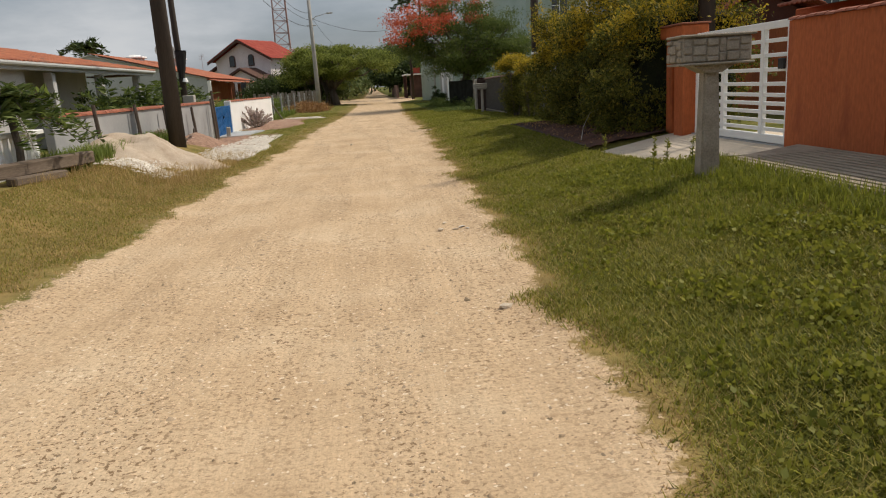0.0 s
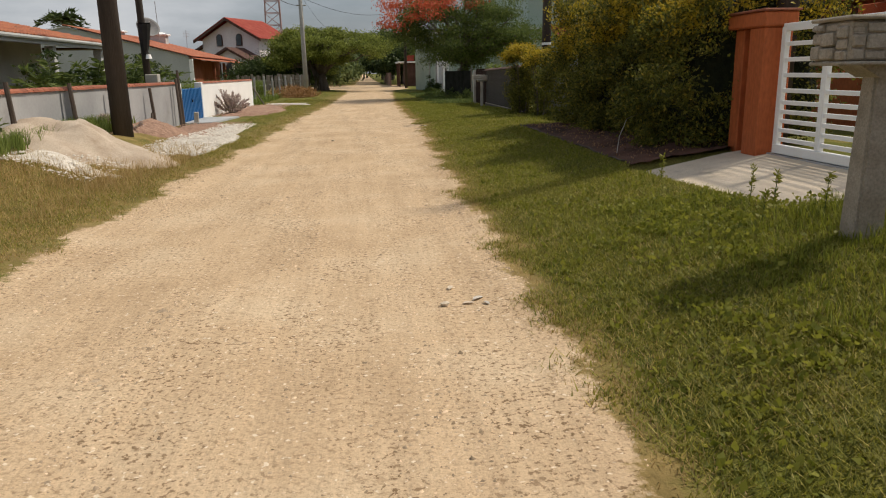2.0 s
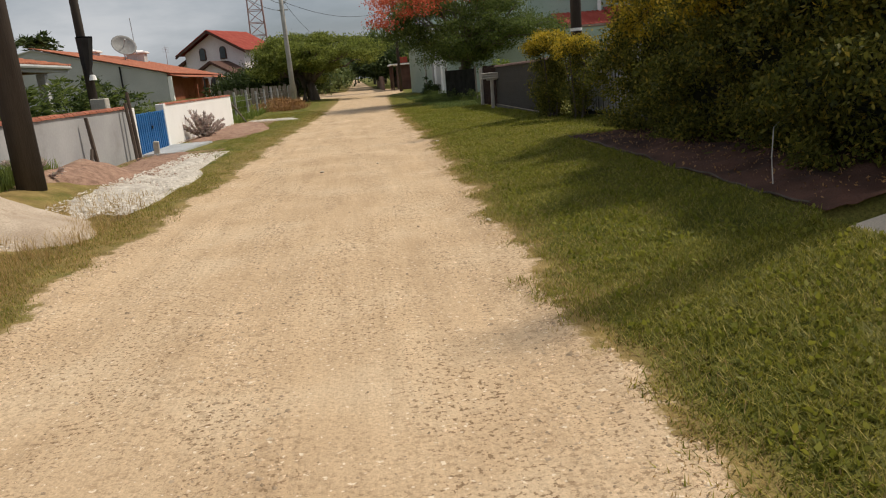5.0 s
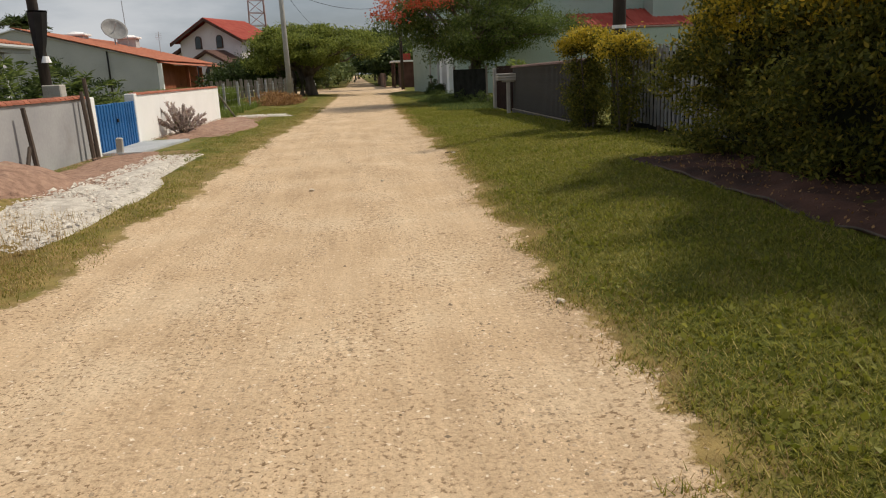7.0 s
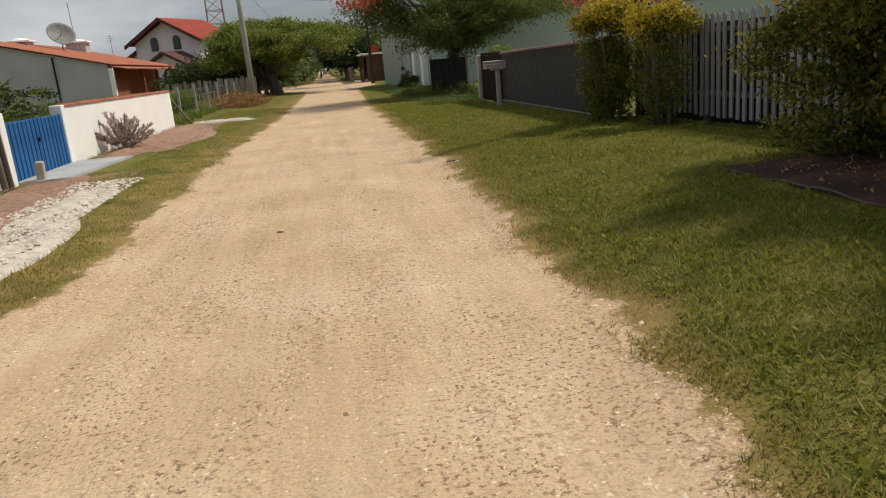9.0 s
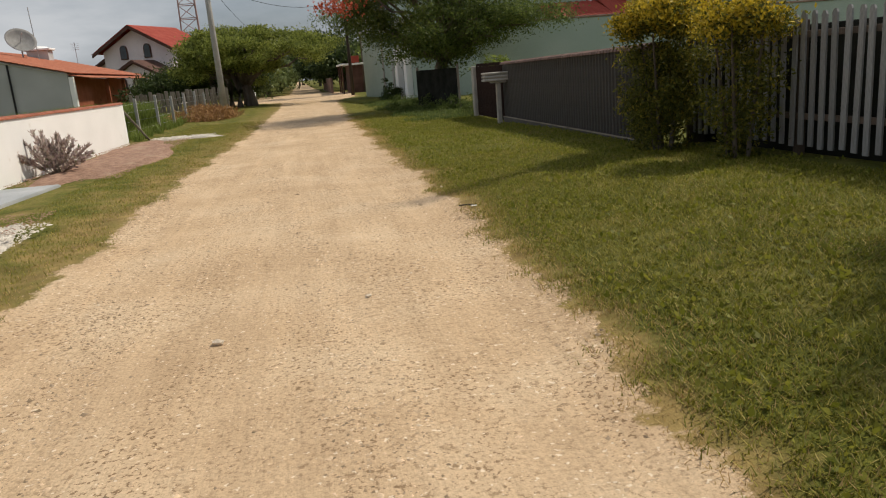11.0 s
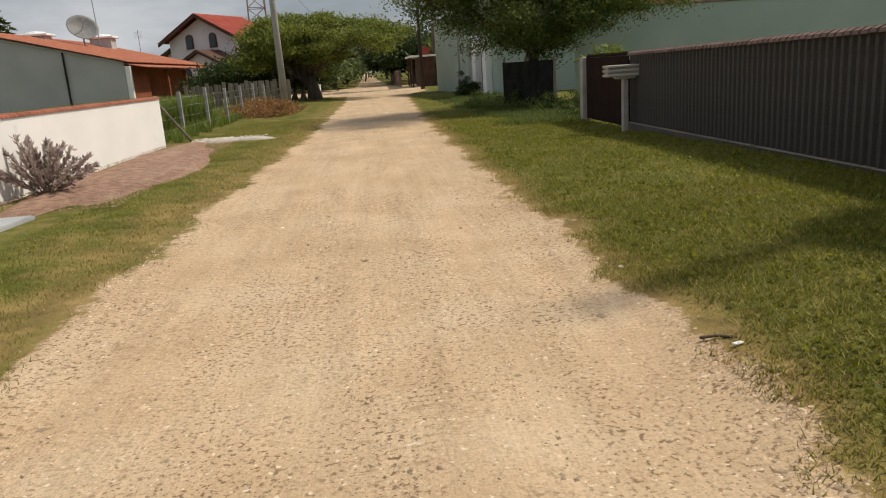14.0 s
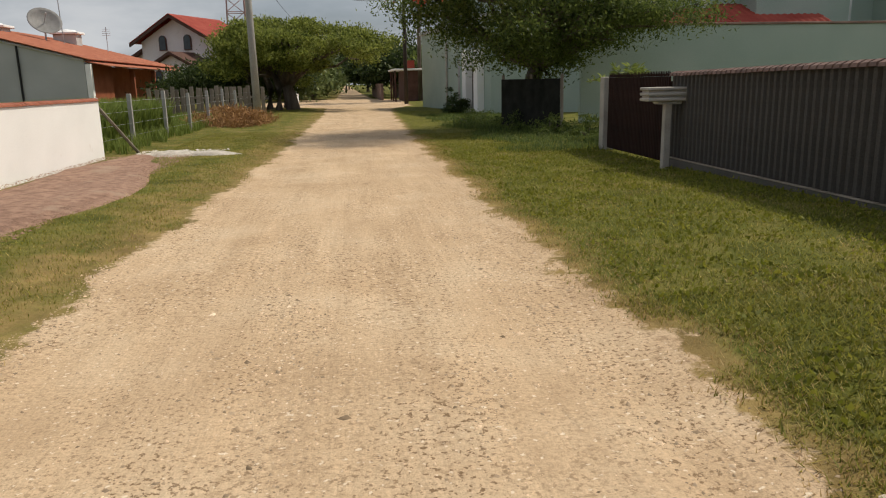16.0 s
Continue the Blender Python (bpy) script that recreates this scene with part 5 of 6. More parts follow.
def tree(name, base, forks, clusters, n, size, material, label, trunk_r=0.25, fork_z=2.0, lean=(0, 0), spread=(0.35, 0.35, 0.2), flowers=None, slim=0.4, limb_r=None):
    """A tapered trunk, limbs to some of the clusters, and leaves clumped round all of them."""
    g = thing(name, base, 0, label, "tree")
    top = (lean[0], lean[1], fork_z)
    part("trunk", tube([(0, 0, -0.2), (lean[0] * 0.3, lean[1] * 0.3, fork_z * 0.4), top], [trunk_r * 1.25, trunk_r, trunk_r * 0.8], 10), M_BARK, g, smooth=True)
    local = clusters - np.array(base)
    for i in rng.choice(len(local), min(forks, len(local)), replace=False):
        pts = limb_points(top, local[i], 0.25)
        r = limb_r or trunk_r * 0.42
        part("limb", tube(pts, list(np.linspace(r, 0.02, len(pts))), 6), M_BARK, g, smooth=True)
    pts = blob_points(n, local, spread)
    leaves("crown", pts, size, material, g, slim=slim)
    if flowers is not None:
        fp = blob_points(flowers[1], flowers[0] - np.array(base), (0.3, 0.3, 0.14))
        tagged(leaves("blossom", fp, size * 0.8, L_RED, g, slim=0.8), "orange-red blossom clusters")
    return g


cl = np.concatenate([crown_clusters(84, (5.5, 45.4, 4.1), (3.7, 3.6, 2.4), 0.45), crown_clusters(40, (5.8, 44.8, 3.0), (3.3, 2.8, 1.0), 0.4, -1.0), crown_clusters(12, (6.1, 45.4, 2.3), (1.9, 1.8, 0.8), 0.4, -1.0), crown_clusters(16, (8.7, 44.0, 3.3), (1.9, 1.4, 0.6), 0.3), crown_clusters(10, (2.9, 45, 3.7), (1.2, 1.2, 0.8), 0.3)])
fl = crown_clusters(300, (4.7, 44.7, 4.6), (3.6, 3.6, 1.9), 0.8)
fl = fl[(fl[:, 0] < 6.9) & (fl[:, 1] < 45.6) & (fl[:, 2] > 3.6)][:34]
tree("flame_tree", (5.6, 45.8, 0), 60, cl, 70000, 0.115, L_TREE, "spreading flame tree with orange-red blossom", 0.3, 1.9, (0.5, 0.1), (0.36, 0.36, 0.17), (fl, 6500), slim=0.36)


def umbrella(n, centre, reach, sag, thick):
    """Cluster centres on a broad domed canopy, in loose layers under its top."""
    r = np.sqrt(rng.uniform(0, 1, n))
    a = rng.uniform(0, 2 * np.pi, n)
    lump = 1 + 0.12 * np.sin(3 * a + 1) + 0.08 * np.sin(7 * a)
    z = centre[2] - sag * r ** 2 - thick * rng.uniform(0, 1, n) ** 2 + 0.12 * np.sin(9 * r + 4 * a) + rng.normal(0, 0.16, n)
    return np.stack([centre[0] + reach[0] * r * lump * np.cos(a), centre[1] + reach[1] * r * lump * np.sin(a), z], 1)


cl = np.concatenate([umbrella(90, (-3.3, 67.5, 5.0), (4.4, 4.4), 1.1, 0.9), umbrella(50, (-4.6, 67.5, 3.6), (3.2, 3.4), 0.9, 1.0), umbrella(22, (0.6, 66.5, 4.5), (2.0, 2.2), 0.9, 0.4)])
tree("shade_tree", (-3.1, 68, 0), 40, cl, 66000, 0.17, L_TREE2, "wide flat-topped shade tree beside the road", 0.38, 1.5, (-0.3, 0), (0.42, 0.42, 0.15), slim=0.45)
for bx, by in ((-4.6, 69), (-3.9, 67.2), (-5.8, 70)):
    solid("tree_trunk", tube([(bx, by, -0.1), (bx + 0.1, by, 1.4), (bx - 0.5, by, 3.2)], [0.3, 0.22, 0.12], 8), M_BARK, "leaning dark trunk under the shade tree", "tree trunk", smooth=True)
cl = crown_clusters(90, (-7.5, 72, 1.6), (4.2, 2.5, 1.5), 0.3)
# Added leaves: their dark colour fills in the shade under the crown.
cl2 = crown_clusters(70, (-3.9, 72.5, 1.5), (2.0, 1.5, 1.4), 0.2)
tree("dark_shrub", (-3.9, 72.5, 0), 6, cl2, 11000, 0.2, L_DARK, "dark undergrowth added behind the trunk to darken the space under the crown", 0.12, 0.5, spread=(0.4, 0.4, 0.3))
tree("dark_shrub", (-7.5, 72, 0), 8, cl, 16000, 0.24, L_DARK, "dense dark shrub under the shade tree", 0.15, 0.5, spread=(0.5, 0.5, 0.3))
cl = crown_clusters(70, (-11.5, 90, 0.9), (3.2, 2.0, 0.9), 0.3)
tree("dark_shrub", (-11.5, 90, 0), 8, cl, 12000, 0.28, L_DARK, "dense dark shrub before the pink house", 0.15, 0.5, spread=(0.5, 0.5, 0.3))
far_trees = (("far_tree", (7, 118), 7.5, 5.5, L_DARK), ("far_tree", (5.4, 101), 5.0, 3.0, L_DARK), ("far_tree", (-6.5, 104), 4.2, 4.5, L_FAR), ("far_tree", (-4.5, 128), 5, 4, L_FAR), ("far_tree", (6, 150), 9, 6, L_DARK), ("far_tree", (-7, 165), 8, 7, L_FAR), ("far_tree", (1.5, 235), 8, 11, L_FAR), ("far_tree", (-4.2, 146), 5, 3.6, L_FAR), ("far_tree", (4.5, 165), 7, 3.0, L_DARK), ("far_tree", (11, 90), 6.5, 4, L_TREE), ("far_tree", (13, 72), 7.0, 4, L_TREE), ("far_tree", (4.6, 128), 8, 4.0, L_DARK), ("far_tree", (-3.6, 112), 4.5, 2.6, L_FAR), ("far_tree", (-5, 92), 3.4, 2.6, L_FAR), ("far_tree", (-2.2, 190), 9, 6, L_FAR), ("far_tree", (7.5, 180), 9, 5, L_DARK), ("far_tree", (-14, 140), 7, 8, L_FAR), ("far_tree", (18, 130), 8, 8, L_DARK), ("far_tree", (3.6, 108), 5.5, 2.4, L_DARK), ("far_tree", (-3.4, 99), 3.4, 2.0, L_FAR), ("far_tree", (-2.6, 136), 4.5, 2.2, L_FAR), ("far_tree", (0.6, 205), 5.0, 7, L_FAR))
for nm, (x, y), h, r, mt in far_trees:
    cl = crown_clusters(80, (x, y, h * 0.5), (r, r, h * 0.5), 0.4)
    tree(nm, (x, y, 0), 6, cl, 7000, 0.42, mt, "leafy tree farther along the road", 0.25, h * 0.3, spread=(0.7, 0.7, 0.45), slim=0.6)
cl = crown_clusters(70, (6.3, 15.8, 3.3), (1.3, 1.7, 0.9), 0.3)
tree("hedge_tree", (6.4, 15.8, 0.3), 10, cl, 6500, 0.1, L_HEDGE, "small broad-leaved tree rising out of the hedge", 0.09, 1.6, spread=(0.22, 0.22, 0.16))


def frond_plant(name, base, n, length, h, material, label, category="plant", droop=0.5, leaflets=34, lsize=0.16, trunk=0.0):
    """Feather fronds that arch from one crown."""
    g = thing(name, base, 0, label, category)
    if trunk:
        part("trunk", tube([(0, 0, -0.2), (0.05, 0, h * 0.5), (0, 0, h)], [trunk * 1.2, trunk, trunk * 0.9], 8), M_BARK, g, smooth=True)
    for i in range(n):
        a = 2 * math.pi * i / n + rng.uniform(-0.3, 0.3)
        el = rng.uniform(0.3, 1.25)
        d = np.array([math.cos(a) * math.cos(el), math.sin(a) * math.cos(el), math.sin(el)])
        t = np.linspace(0, 1, 9)[:, None]
        curve = np.array([0, 0, h]) + d * t * length * rng.uniform(0.8, 1.15) - np.array([0, 0, 1]) * droop * length * t ** 2
        fr = part("frond", tube([tuple(c) for c in curve], list(np.linspace(0.018, 0.005, 9)), 4), M_BARK if trunk else M_STEM, g)
        tt = np.repeat(np.linspace(0.08, 1, leaflets), 2)
        at = np.stack([np.interp(tt, np.linspace(0, 1, 9), curve[:, k]) for k in range(3)], 1)
        side = np.array([-math.sin(a), math.cos(a), 0]) * np.where(np.arange(len(tt)) % 2, 1, -1)[:, None] + d * 0.4
        leaves("leaf_spray", at, lsize, material, fr, slim=0.22, lift=-0.15, along=side * 2.0)
    return g


M_STEM = mat("green_stem", (0.06, 0.09, 0.02), (0.10, 0.14, 0.04), 5, 0.7, 0.2, 60)
frond_plant("feather_leaf_sapling", (-5.6, 12.1, 0.33), 26, 1.15, 1.05, L_TREE, "feather-leaved sapling on the verge", "sapling", 0.75, 40, 0.2, 0.06)
for x, y, l, h in ((-7.2, 27.0, 1.9, 0.9), (-7.3, 24.6, 1.8, 1.0), (-7.0, 29.5, 1.7, 0.9), (-7.4, 22, 1.7, 0.8)):
    frond_plant("garden_palm", (x, y, 0.05), 13, l, h, L_TREE, "low garden palm behind the wall", "palm", 0.35, 30, 0.24)
frond_plant("tall_palm", (6.2, 84, 0), 16, 3.6, 11.0, L_DARK, "tall palm far behind the flame tree", "palm", 0.7, 40, 0.8, 0.16)
frond_plant("tall_palm", (-30, 84, 0), 15, 3.0, 7.0, L_DARK, "palm behind the veranda house", "palm", 0.7, 34, 0.7, 0.16)
frond_plant("garden_palm", (6.6, 39.5, 0.0), 14, 0.9, 1.2, L_CANE, "leafy plant above the brown gate", "plant", 0.3, 26, 0.2, 0.05)


def bush(name, c, r, n, size, material, label, clusters=40, slim=0.5):
    g = thing(name, (c[0], c[1], c[2]), 0, label, "bush")
    cl = np.abs(crown_clusters(clusters, (0, 0, 0), r, 0.35)) * np.sign(rng.normal(size=(clusters, 3)) * [1, 1, 0] + [0, 0, 1])
    for i in range(min(12, clusters)):
        part("stem", tube([(0, 0, -0.05), tuple(cl[i] * 0.5), tuple(cl[i])], [0.02, 0.014, 0.006], 4), M_BARK, g)
    leaves("foliage", np.maximum(blob_points(n, cl, (0.06 * r[0] / 0.5, 0.06 * r[1] / 0.5, 0.05)), [-9, -9, 0.02]), size, material, g, slim=slim)


def spiky_bush(base, reach, h, stalks, label):
    """Stiff stalks that fan out of one root, each clad in short leaves."""
    g = thing("purple_bush", base, 0, label, "bush")
    for i in range(stalks):
        a, el = rng.uniform(0, 2 * np.pi), rng.uniform(0.45, 1.45)
        d = np.array([math.cos(a) * math.cos(el) * reach, math.sin(a) * math.cos(el) * reach, math.sin(el) * h]) * rng.uniform(0.75, 1.1)
        st = part("stem", tube([(0, 0, -0.04), tuple(d * 0.5 + [0, 0, 0.03]), tuple(d)], [0.007, 0.005, 0.002], 4), M_OLDWOOD, g)
        u = rng.uniform(0.25, 1.0, 90)[:, None]
        leaves("leaf_spray", d * u, 0.085, L_PURPLE, st, slim=0.4, along=unit(np.tile(d, (90, 1))) * 0.9)


spiky_bush((-4.8, 30.9, 0.08), 0.95, 0.85, 44, "sparse grey-purple bush before the white wall")
spiky_bush((-5.0, 18.7, 0.3), 0.6, 0.5, 22, "sparse grey-purple bush before the cement wall")
bush("garden_bush", (-7.3, 28.6, 0.1), (1.2, 1.4, 2.4), 15000, 0.085, L_DARK, "dark feathery bush behind the blue gate", 70)
bush("garden_bush", (-8.0, 23.5, 0.1), (1.2, 1.5, 2.0), 8000, 0.11, L_DARK, "leafy garden bush behind the cement wall", 70)
bush("garden_bush", (-8.6, 35.5, 0.1), (1.3, 1.5, 2.0), 8000, 0.1, L_DARK, "dark feathery bush behind the white wall", 70)
bush("garden_bush", (-10.0, 27.5, 0.1), (0.9, 1.0, 1.8), 3600, 0.12, L_TREE, "leafy bush by the veranda", 50)
for x, y, r, h in ((5.0, 44.2, 0.7, 0.5), (5.5, 42.3, 0.6, 0.6), (6.3, 41.3, 0.5, 0.75), (4.3, 46.8, 0.9, 0.45), (4.7, 49.0, 0.8, 0.5), (6.0, 38.3, 0.35, 0.35)):
    bush("rank_bush", (x, y, gz(x, y)), (r, r * 1.2, h), 1800, 0.07, L_TREE, "rank low green weeds round the flame tree", 36)
bush("round_bush", (5.35, 58.5, 0.0), (0.65, 0.65, 1.1), 3500, 0.1, L_DARK, "round dark bush by the green building", 50)
bush("dry_brush", (-4.3, 51.5, 0.0), (1.5, 2.2, 0.85), 7000, 0.2, L_STRAW, "heap of dry reddish brush by the pole", 80, 0.16)


def tuft_field(name, at, h, width, material, label, category="grass", lean=0.35):
    """Blades of grass, one narrow bent blade at each place."""
    n = len(at)
    a = rng.uniform(0, 2 * np.pi, n)
    L = h * rng.uniform(0.5, 1.4, n)
    w = width * rng.uniform(0.7, 1.3, n)
    d = np.stack([np.cos(a), np.sin(a)], 1)
    ln = (lean * rng.uniform(0.2, 1.6, n) * L)[:, None]
    p = np.stack([-d[:, 1], d[:, 0]], 1) * w[:, None]
    base = at.copy()
    b0, b1 = base.copy(), base.copy()
    b0[:, :2] -= p
    b1[:, :2] += p
    mid = base.copy()
    mid[:, :2] += d * ln * 0.35
    mid[:, 2] += L * 0.6
    m0, m1 = mid.copy(), mid.copy()
    m0[:, :2] -= p * 0.7
    m1[:, :2] += p * 0.7
    tip = base.copy()
    tip[:, :2] += d * ln
    tip[:, 2] += L * 0.92
    if h < 0.06:
        v = np.stack([b0, b1, tip], 1).reshape(-1, 3)
        f = np.arange(3 * n).reshape(n, 3)
    else:
        v = np.stack([b0, b1, m1, tip, m0], 1).reshape(-1, 3)
        f = ((np.arange(n) * 5)[:, None, None] + np.array([(0, 1, 2), (0, 2, 4), (4, 2, 3)])).reshape(-1, 3)
    me = raw_mesh(name, v, f, material)
    return tagged(new(name, me), label, category, kind="stuff")


def scatter(n, x0, x1, y0, y1, keep=None, clump=0.0):
    x, y = rng.uniform(x0, x1, n), rng.uniform(y0, y1, n)
    if clump:
        k = max(1, int(n / clump))
        cx, cy = rng.uniform(x0, x1, k), rng.uniform(y0, y1, k)
        j = rng.integers(0, k, n)
        x, y = cx[j] + rng.normal(0, 0.05, n), cy[j] + rng.normal(0, 0.05, n)
    if keep is not None:
        ok = keep(x, y)
        x, y = x[ok], y[ok]
    return np.stack([x, y, ground_z(x, y) - 0.004], 1)


def patch(x, y, s=1.0):
    return np.sin(1.9 * s * x + 0.7) * np.sin(1.3 * s * y) + 0.6 * np.sin(3.7 * s * x + 2.1 * s * y) + 0.4 * np.sin(6.1 * s * y - 2.7 * s * x)


def on_right(x, y):
    off = x - edge_right(y)
    bed_in = (x > 3.58) & (y > 12.0) & (y < 18.85)
    slab_in = (x > 3.45) & (y > 8.3) & (y < 11.85)
    ribs_in = (x > 3.72) & (y < 8.4)
    fade = rng.uniform(0, 1, len(x)) < smooth01((off + 0.12 + 0.14 * patch(x, y, 2.0)) / 0.5)
    return fade & ~bed_in & ~slab_in & ~ribs_in


def on_left(x, y):
    off = edge_left(y) - x
    heap_in = ((x + 4.95) / 1.6) ** 2 + ((y - 15.6) / 1.6) ** 2 < 1
    stones = ((x < -3.0) & (y > 16.3) & (y < 24.8)) | ((x < -3.7) & (y >= 24.8) & (y < 38.3)) | (x < -5.0) & (y < 38.3)
    return (rng.uniform(0, 1, len(x)) < smooth01((off + 0.1 + 0.12 * patch(x, y, 2.0)) / 0.5)) & ~heap_in & ~stones


tuft_field("lawn_grass", np.concatenate([scatter(150000, 0.8, 4.2, 1.0, 12, on_right), scatter(130000, 0.8, 4.2, 1.0, 12, on_right, 9), scatter(150000, 1.1, 5.4, 12, 27, on_right), scatter(130000, 1.1, 5.4, 12, 27, on_right, 9), scatter(110000, 1.4, 6.2, 27, 44, on_right), scatter(30000, 1.6, 6.0, 44, 62, on_right)]), 0.036, 0.0042, L_GRASS, "short mown green lawn grass on the verge", lean=1.3)
lush = lambda x, y: on_right(x, y) & (patch(x, y) > 0.25) & (x > edge_right(y) + 0.5)
tuft_field("tall_grass", scatter(60000, 1.6, 5.2, 1.5, 40, lush, 4), 0.058, 0.005, L_LUSH, "lusher green grass tufts on the verge", lean=0.9)
tuft_field("rank_grass", np.concatenate([scatter(6000, 2.4, 3.72, 5.2, 9.4, lambda x, y: (y < 7.6) | (x < 3.4), 5), scatter(7000, 3.3, 3.78, 2.0, 8.0, None, 6) + [0, 0, 0.03]]), 0.085, 0.0034, L_LUSH, "rank tall grass round the letterbox post", lean=0.6)
tuft_field("shade_grass", scatter(34000, 3.2, 7.2, 37.5, 56, lambda x, y: on_right(x, y) & (x > 3.6 + 0.5 * patch(x, y)), 4), 0.13, 0.006, L_TREE, "dark rank grass round the flame tree", lean=0.6)
tuft_field("dry_edge_grass", np.concatenate([scatter(130000, 0.8, 2.6, 1, 44, lambda x, y: (np.abs(x - edge_right(y) - 0.18 + 0.1 * patch(x, y, 2)) < 0.34 * rng.uniform(0.2, 1, len(x)))), scatter(110000, -5, -1, 6, 46, lambda x, y: on_left(x, y) & (edge_left(y) - x < 0.3 + 0.5 * rng.uniform(0, 1, len(x)))), scatter(60000, -5.0, -2.5, 6, 16.5, on_left)]), 0.032, 0.003, L_DRY, "dry straw-coloured grass along the road edge", lean=1.0)
tuft_field("left_verge_grass", np.concatenate([scatter(60000, -4.2, -1.3, 21, 46, on_left), scatter(90000, -5.0, -2.2, 6, 21, on_left), scatter(30000, -8, -1.2, 39, 66, on_left)]), 0.032, 0.004, L_GRASS, "short patchy grass on the west verge", lean=0.8)
tuft_field("west_weeds", np.concatenate([scatter(3000, -5.0, -3.2, 10.5, 14.5, on_left, 5), scatter(3600, -4.0, -2.95, 12.5, 18.2, None, 5)]), 0.15, 0.0022, L_DRY, "tall dry weeds before the sand heap", lean=0.7)
tuft_field("wall_weeds", np.concatenate([scatter(6000, -5.5, -4.9, 12.5, 19.5, None, 14), scatter(15000, -8, -4.9, 39.5, 60, None, 18)]), 0.32, 0.01, L_CANE, "rank green weeds along the wall and fence", lean=0.4)
tuft_field("cane_clump", scatter(15000, -8.4, -5.75, 40.2, 48, None, 12), 0.95, 0.022, L_CANE, "tall cane grass behind the wire fence", lean=0.4)
tuft_field("wall_top_grass", scatter(5000, -7.5, -5.8, 33.5, 39, None, 25), 1.0, 0.012, L_CANE, "tall grass showing above the white wall", lean=0.4)


def weed_leaves():
    c = scatter(420, 1.9, 4.2, 1.5, 9.5, lambda x, y: on_right(x, y) & (patch(x, y, 1.3) > 0.0))
    pts = c[rng.integers(0, len(c), 9000)] + rng.normal(size=(9000, 3)) * [0.09, 0.09, 0.0] + [0, 0, 0.04]
    ob = new("clover_weeds", leaf_mesh("clover_weeds", pts, 0.035, L_WEED, 0.8, 0.5))
    tagged(ob, "round-leaved low weeds among the lawn grass", "weeds", kind="stuff")


weed_leaves()
tuft_field("dry_lawn_patches", scatter(100000, 1.2, 5.2, 1.2, 40, lambda x, y: on_right(x, y) & (patch(x, y * 0.8, 1.1) < -0.3)), 0.028, 0.003, L_DRY, "dry straw patches in the lawn grass", lean=1.2)
lawn_pts = scatter(52000, 1.2, 5.6, 1.2, 40, lambda x, y: on_right(x, y) & (patch(x, y, 1.6) > -0.5) & (x > edge_right(y) + 0.25), 3)
tagged(new("low_weeds", leaf_mesh("low_weeds", lawn_pts + [0, 0, 0.02], 0.042, L_WEED, 0.6, 0.7)), "small broad-leaved weeds all over the lawn", "weeds", kind="stuff")


# ---- loose stones on the road ----
def on_road(x, y):
    return (x > edge_left(y) - 0.1) & (x < edge_right(y) + 0.05)


def stony(x, y):
    return on_road(x, y) & (rng.uniform(0, 1, len(x)) < 0.10 + 0.90 * smooth01((patch(x * 1.5, y * 0.22, 1.4) - 0.05) / 0.9))


pts = np.concatenate([scatter(200000, -3, 2.2, 1.2, 30, stony), scatter(22000, -2.6, 2.2, 30, 46, stony)])
pts[:, 2] += 0.003
stone_field("road_gravel", pts, np.exp(rng.normal(-4.92, 0.42, len(pts))), M_STONE, "loose pale gravel scattered over the dirt road")
pts = scatter(700, -2.9, 2.0, 1.5, 40, stony)
stone_field("road_pebbles", pts, rng.uniform(0.014, 0.03, len(pts)), M_PEBBLE, "larger loose pebbles on the dirt road")
pts = np.concatenate([scatter(3600, -4.0, -2.95, 16.4, 24.6), scatter(1100, -5.6, -3.6, 13.0, 15.2), scatter(300, -4.5, -2.6, 38.5, 39.4)])
pts[:, 2] += 0.07
stone_field("white_rubble", pts, np.exp(rng.normal(-4.2, 0.5, len(pts))), M_LIME, "broken white rubble pieces beside the road")
pts = scatter(14000, -5.2, -3.2, 18.5, 38.3, lambda x, y: ~((y > 25.6) & (y < 29)))
pts[:, 2] += 0.06
stone_field("red_chippings", pts, rng.uniform(0.008, 0.02, len(pts)), M_REDGRAVEL, "reddish stone chippings along the walls")
for i, (x, y, s) in enumerate(((0.78, 4.55, 0.05), (0.62, 7.4, 0.045), (1.35, 14.2, 0.04), (-0.6, 19.8, 0.05), (1.75, 24.6, 0.035), (0.4, 20.4, 0.035))):
    r = new("stone", rock_base(i + 3, M_PALECON, "stone"))
    r.matrix_world = pose(x, y, gz(x, y) + s * 0.25, 0, 0, 50 * i) @ Matrix.Scale(s, 4)
    tagged(r, "fist-sized pale loose stone on the road", "stone", "stones on the road")


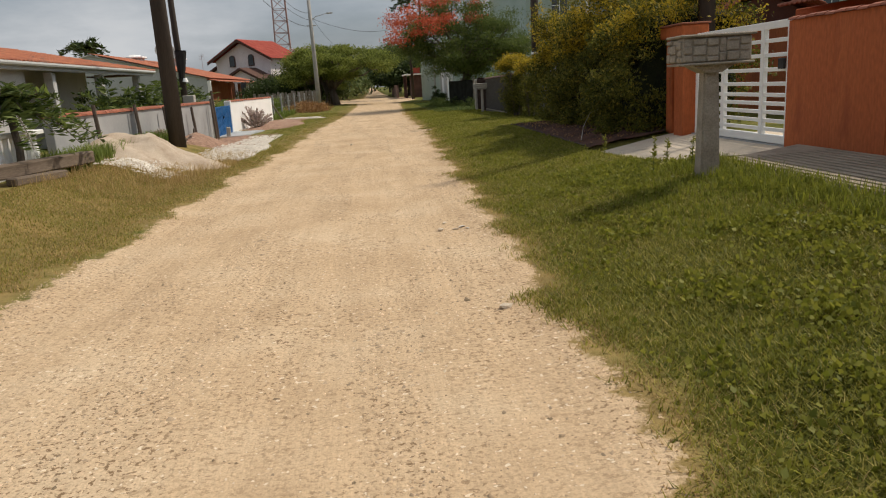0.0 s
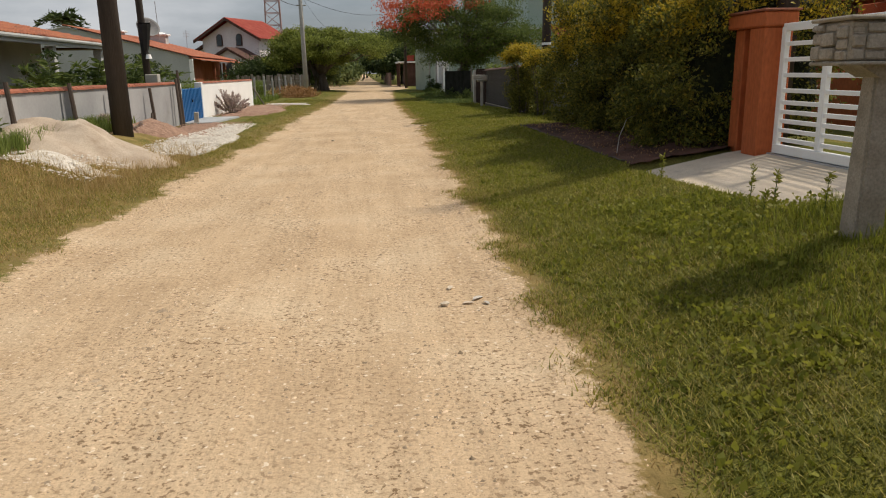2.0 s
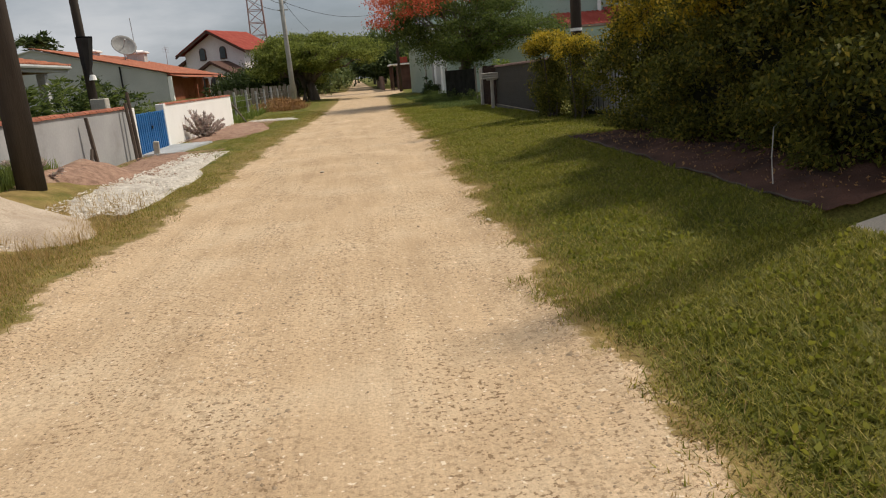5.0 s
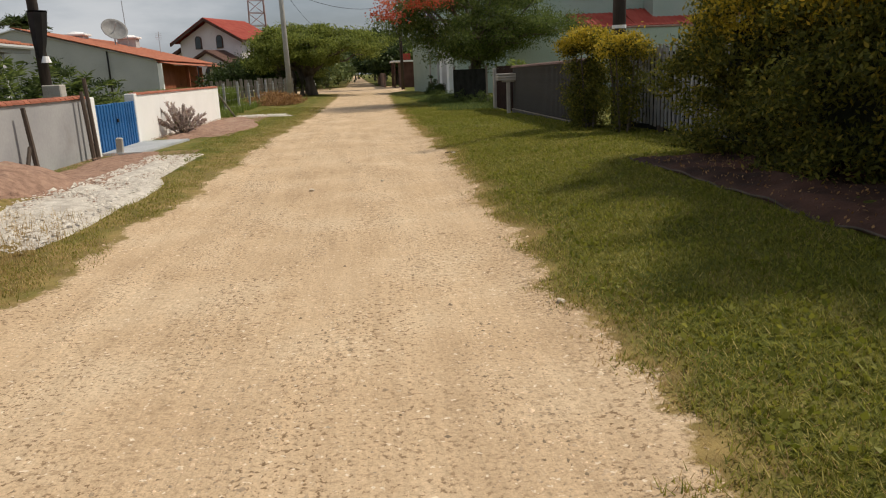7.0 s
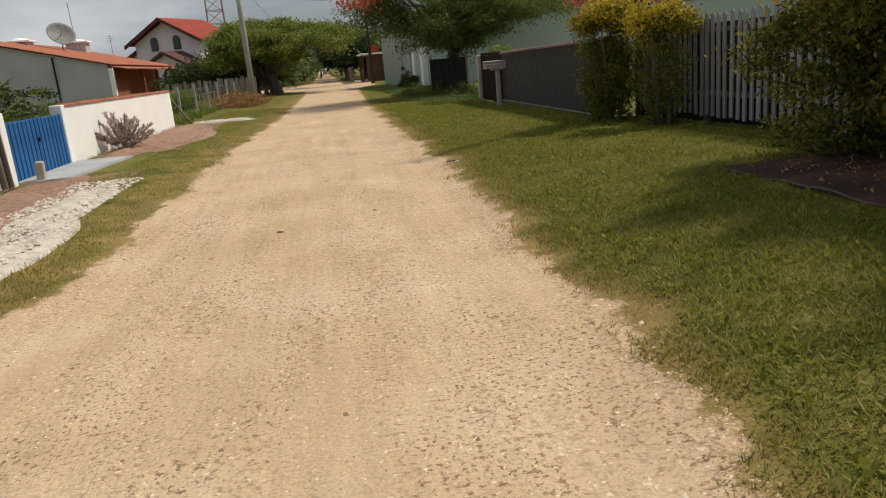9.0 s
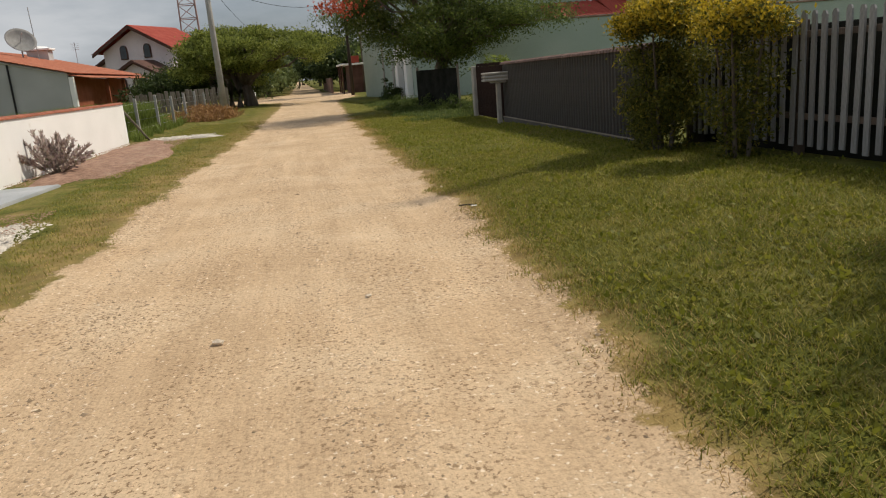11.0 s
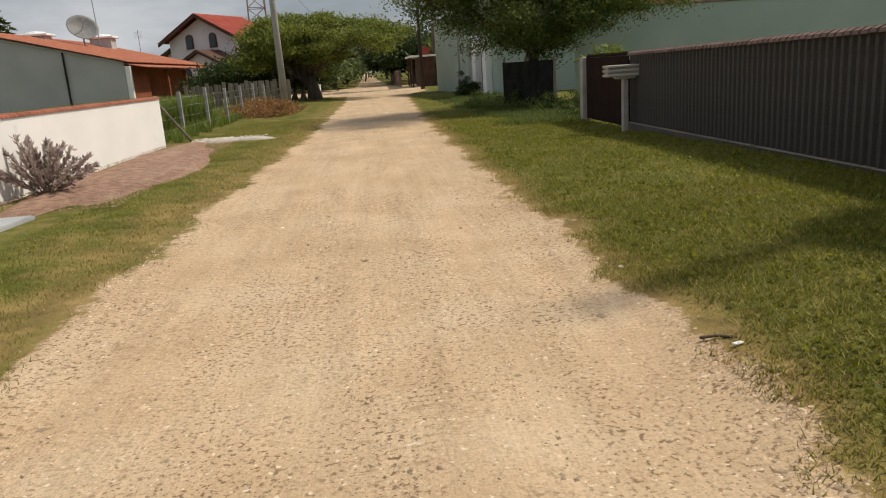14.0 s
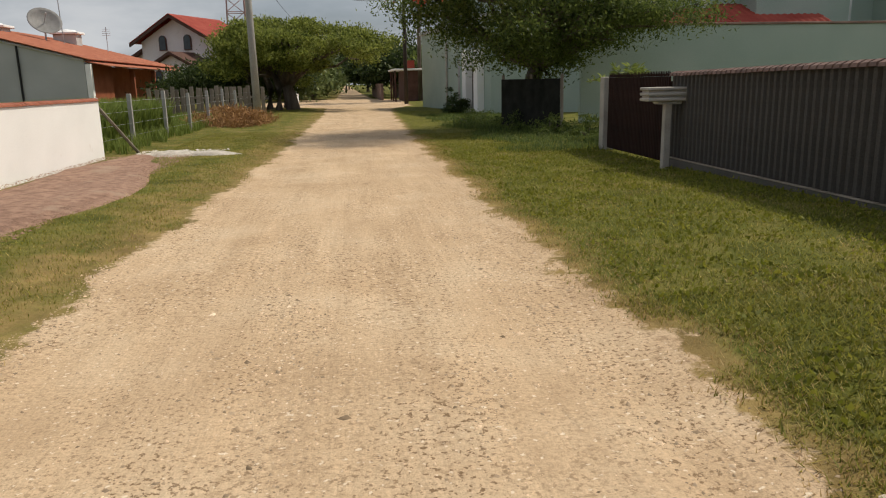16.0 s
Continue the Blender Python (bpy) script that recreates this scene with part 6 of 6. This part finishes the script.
# ---- litter and lone weeds ----
def fallen_leaf(x, y, size, turn, material, label):
    b = bmesh.new()
    n = 8
    ring = [b.verts.new((size * math.cos(2 * math.pi * k / n), size * 0.42 * math.sin(2 * math.pi * k / n), size * 0.22 * abs(math.sin(2 * math.pi * k / n)))) for k in range(n)]
    low = [b.verts.new((v.co.x, v.co.y, v.co.z - 0.003)) for v in ring]
    b.faces.new(ring)
    b.faces.new(low[::-1])
    for k in range(n):
        b.faces.new((ring[k], low[k], low[(k + 1) % n], ring[(k + 1) % n]))
    ob = solid("fallen_leaf", b, material, label, "leaf", group="litter on the road")
    ob.matrix_world = pose(x, y, gz(x, y) + 0.008, 0, 0, turn)


for k, (x, y, s) in enumerate(((0.78, 7.41, 0.04), (0.86, 7.5, 0.05), (0.70, 7.77, 0.045), (0.9, 7.38, 0.035))):
    fallen_leaf(x, y, s, 37 * k, M_LIME if k % 2 else M_PALECON, "dry curled leaf lying on the dirt road")
chip = solid("wood_chip", box(-0.035, -0.012, 0, 0.035, 0.012, 0.012, 0.003), M_WHITE, "small white chip at the road edge", "litter")
chip.matrix_world = pose(1.81, 23.0, gz(1.81, 23.0) + 0.01, 0, 4, 25)
twig = solid("twig", tube([(-0.09, 0, 0.01), (0.0, 0.015, 0.016), (0.1, 0, 0.01)], 0.009, 5), M_DARKWOOD, "short dark twig at the road edge", "litter")
twig.matrix_world = pose(1.76, 23.12, gz(1.76, 23.12), 0, 0, -15)
for x, y, h in ((3.34, 10.4, 0.3), (3.38, 8.6, 0.34), (3.42, 8.3, 0.3), (3.1, 7.9, 0.26), (3.46, 7.7, 0.36)):
    g = thing("weed_stalk", (x, y, gz(x, y) - 0.01), 0, "upright seeding weed stalk in the grass", "weed", "weed stalks")
    part("stem", tube([(0, 0, 0), (0.01, 0, h * 0.6), (0.02, 0.01, h)], [0.005, 0.004, 0.002], 5), M_STEM, g)
    hs = rng.uniform(0.25, 1, 60)
    leaves("leaf_spray", np.stack([0.015 * hs, 0 * hs, hs * h], 1), 0.045, L_WEED, g, slim=0.3, lift=0.5)
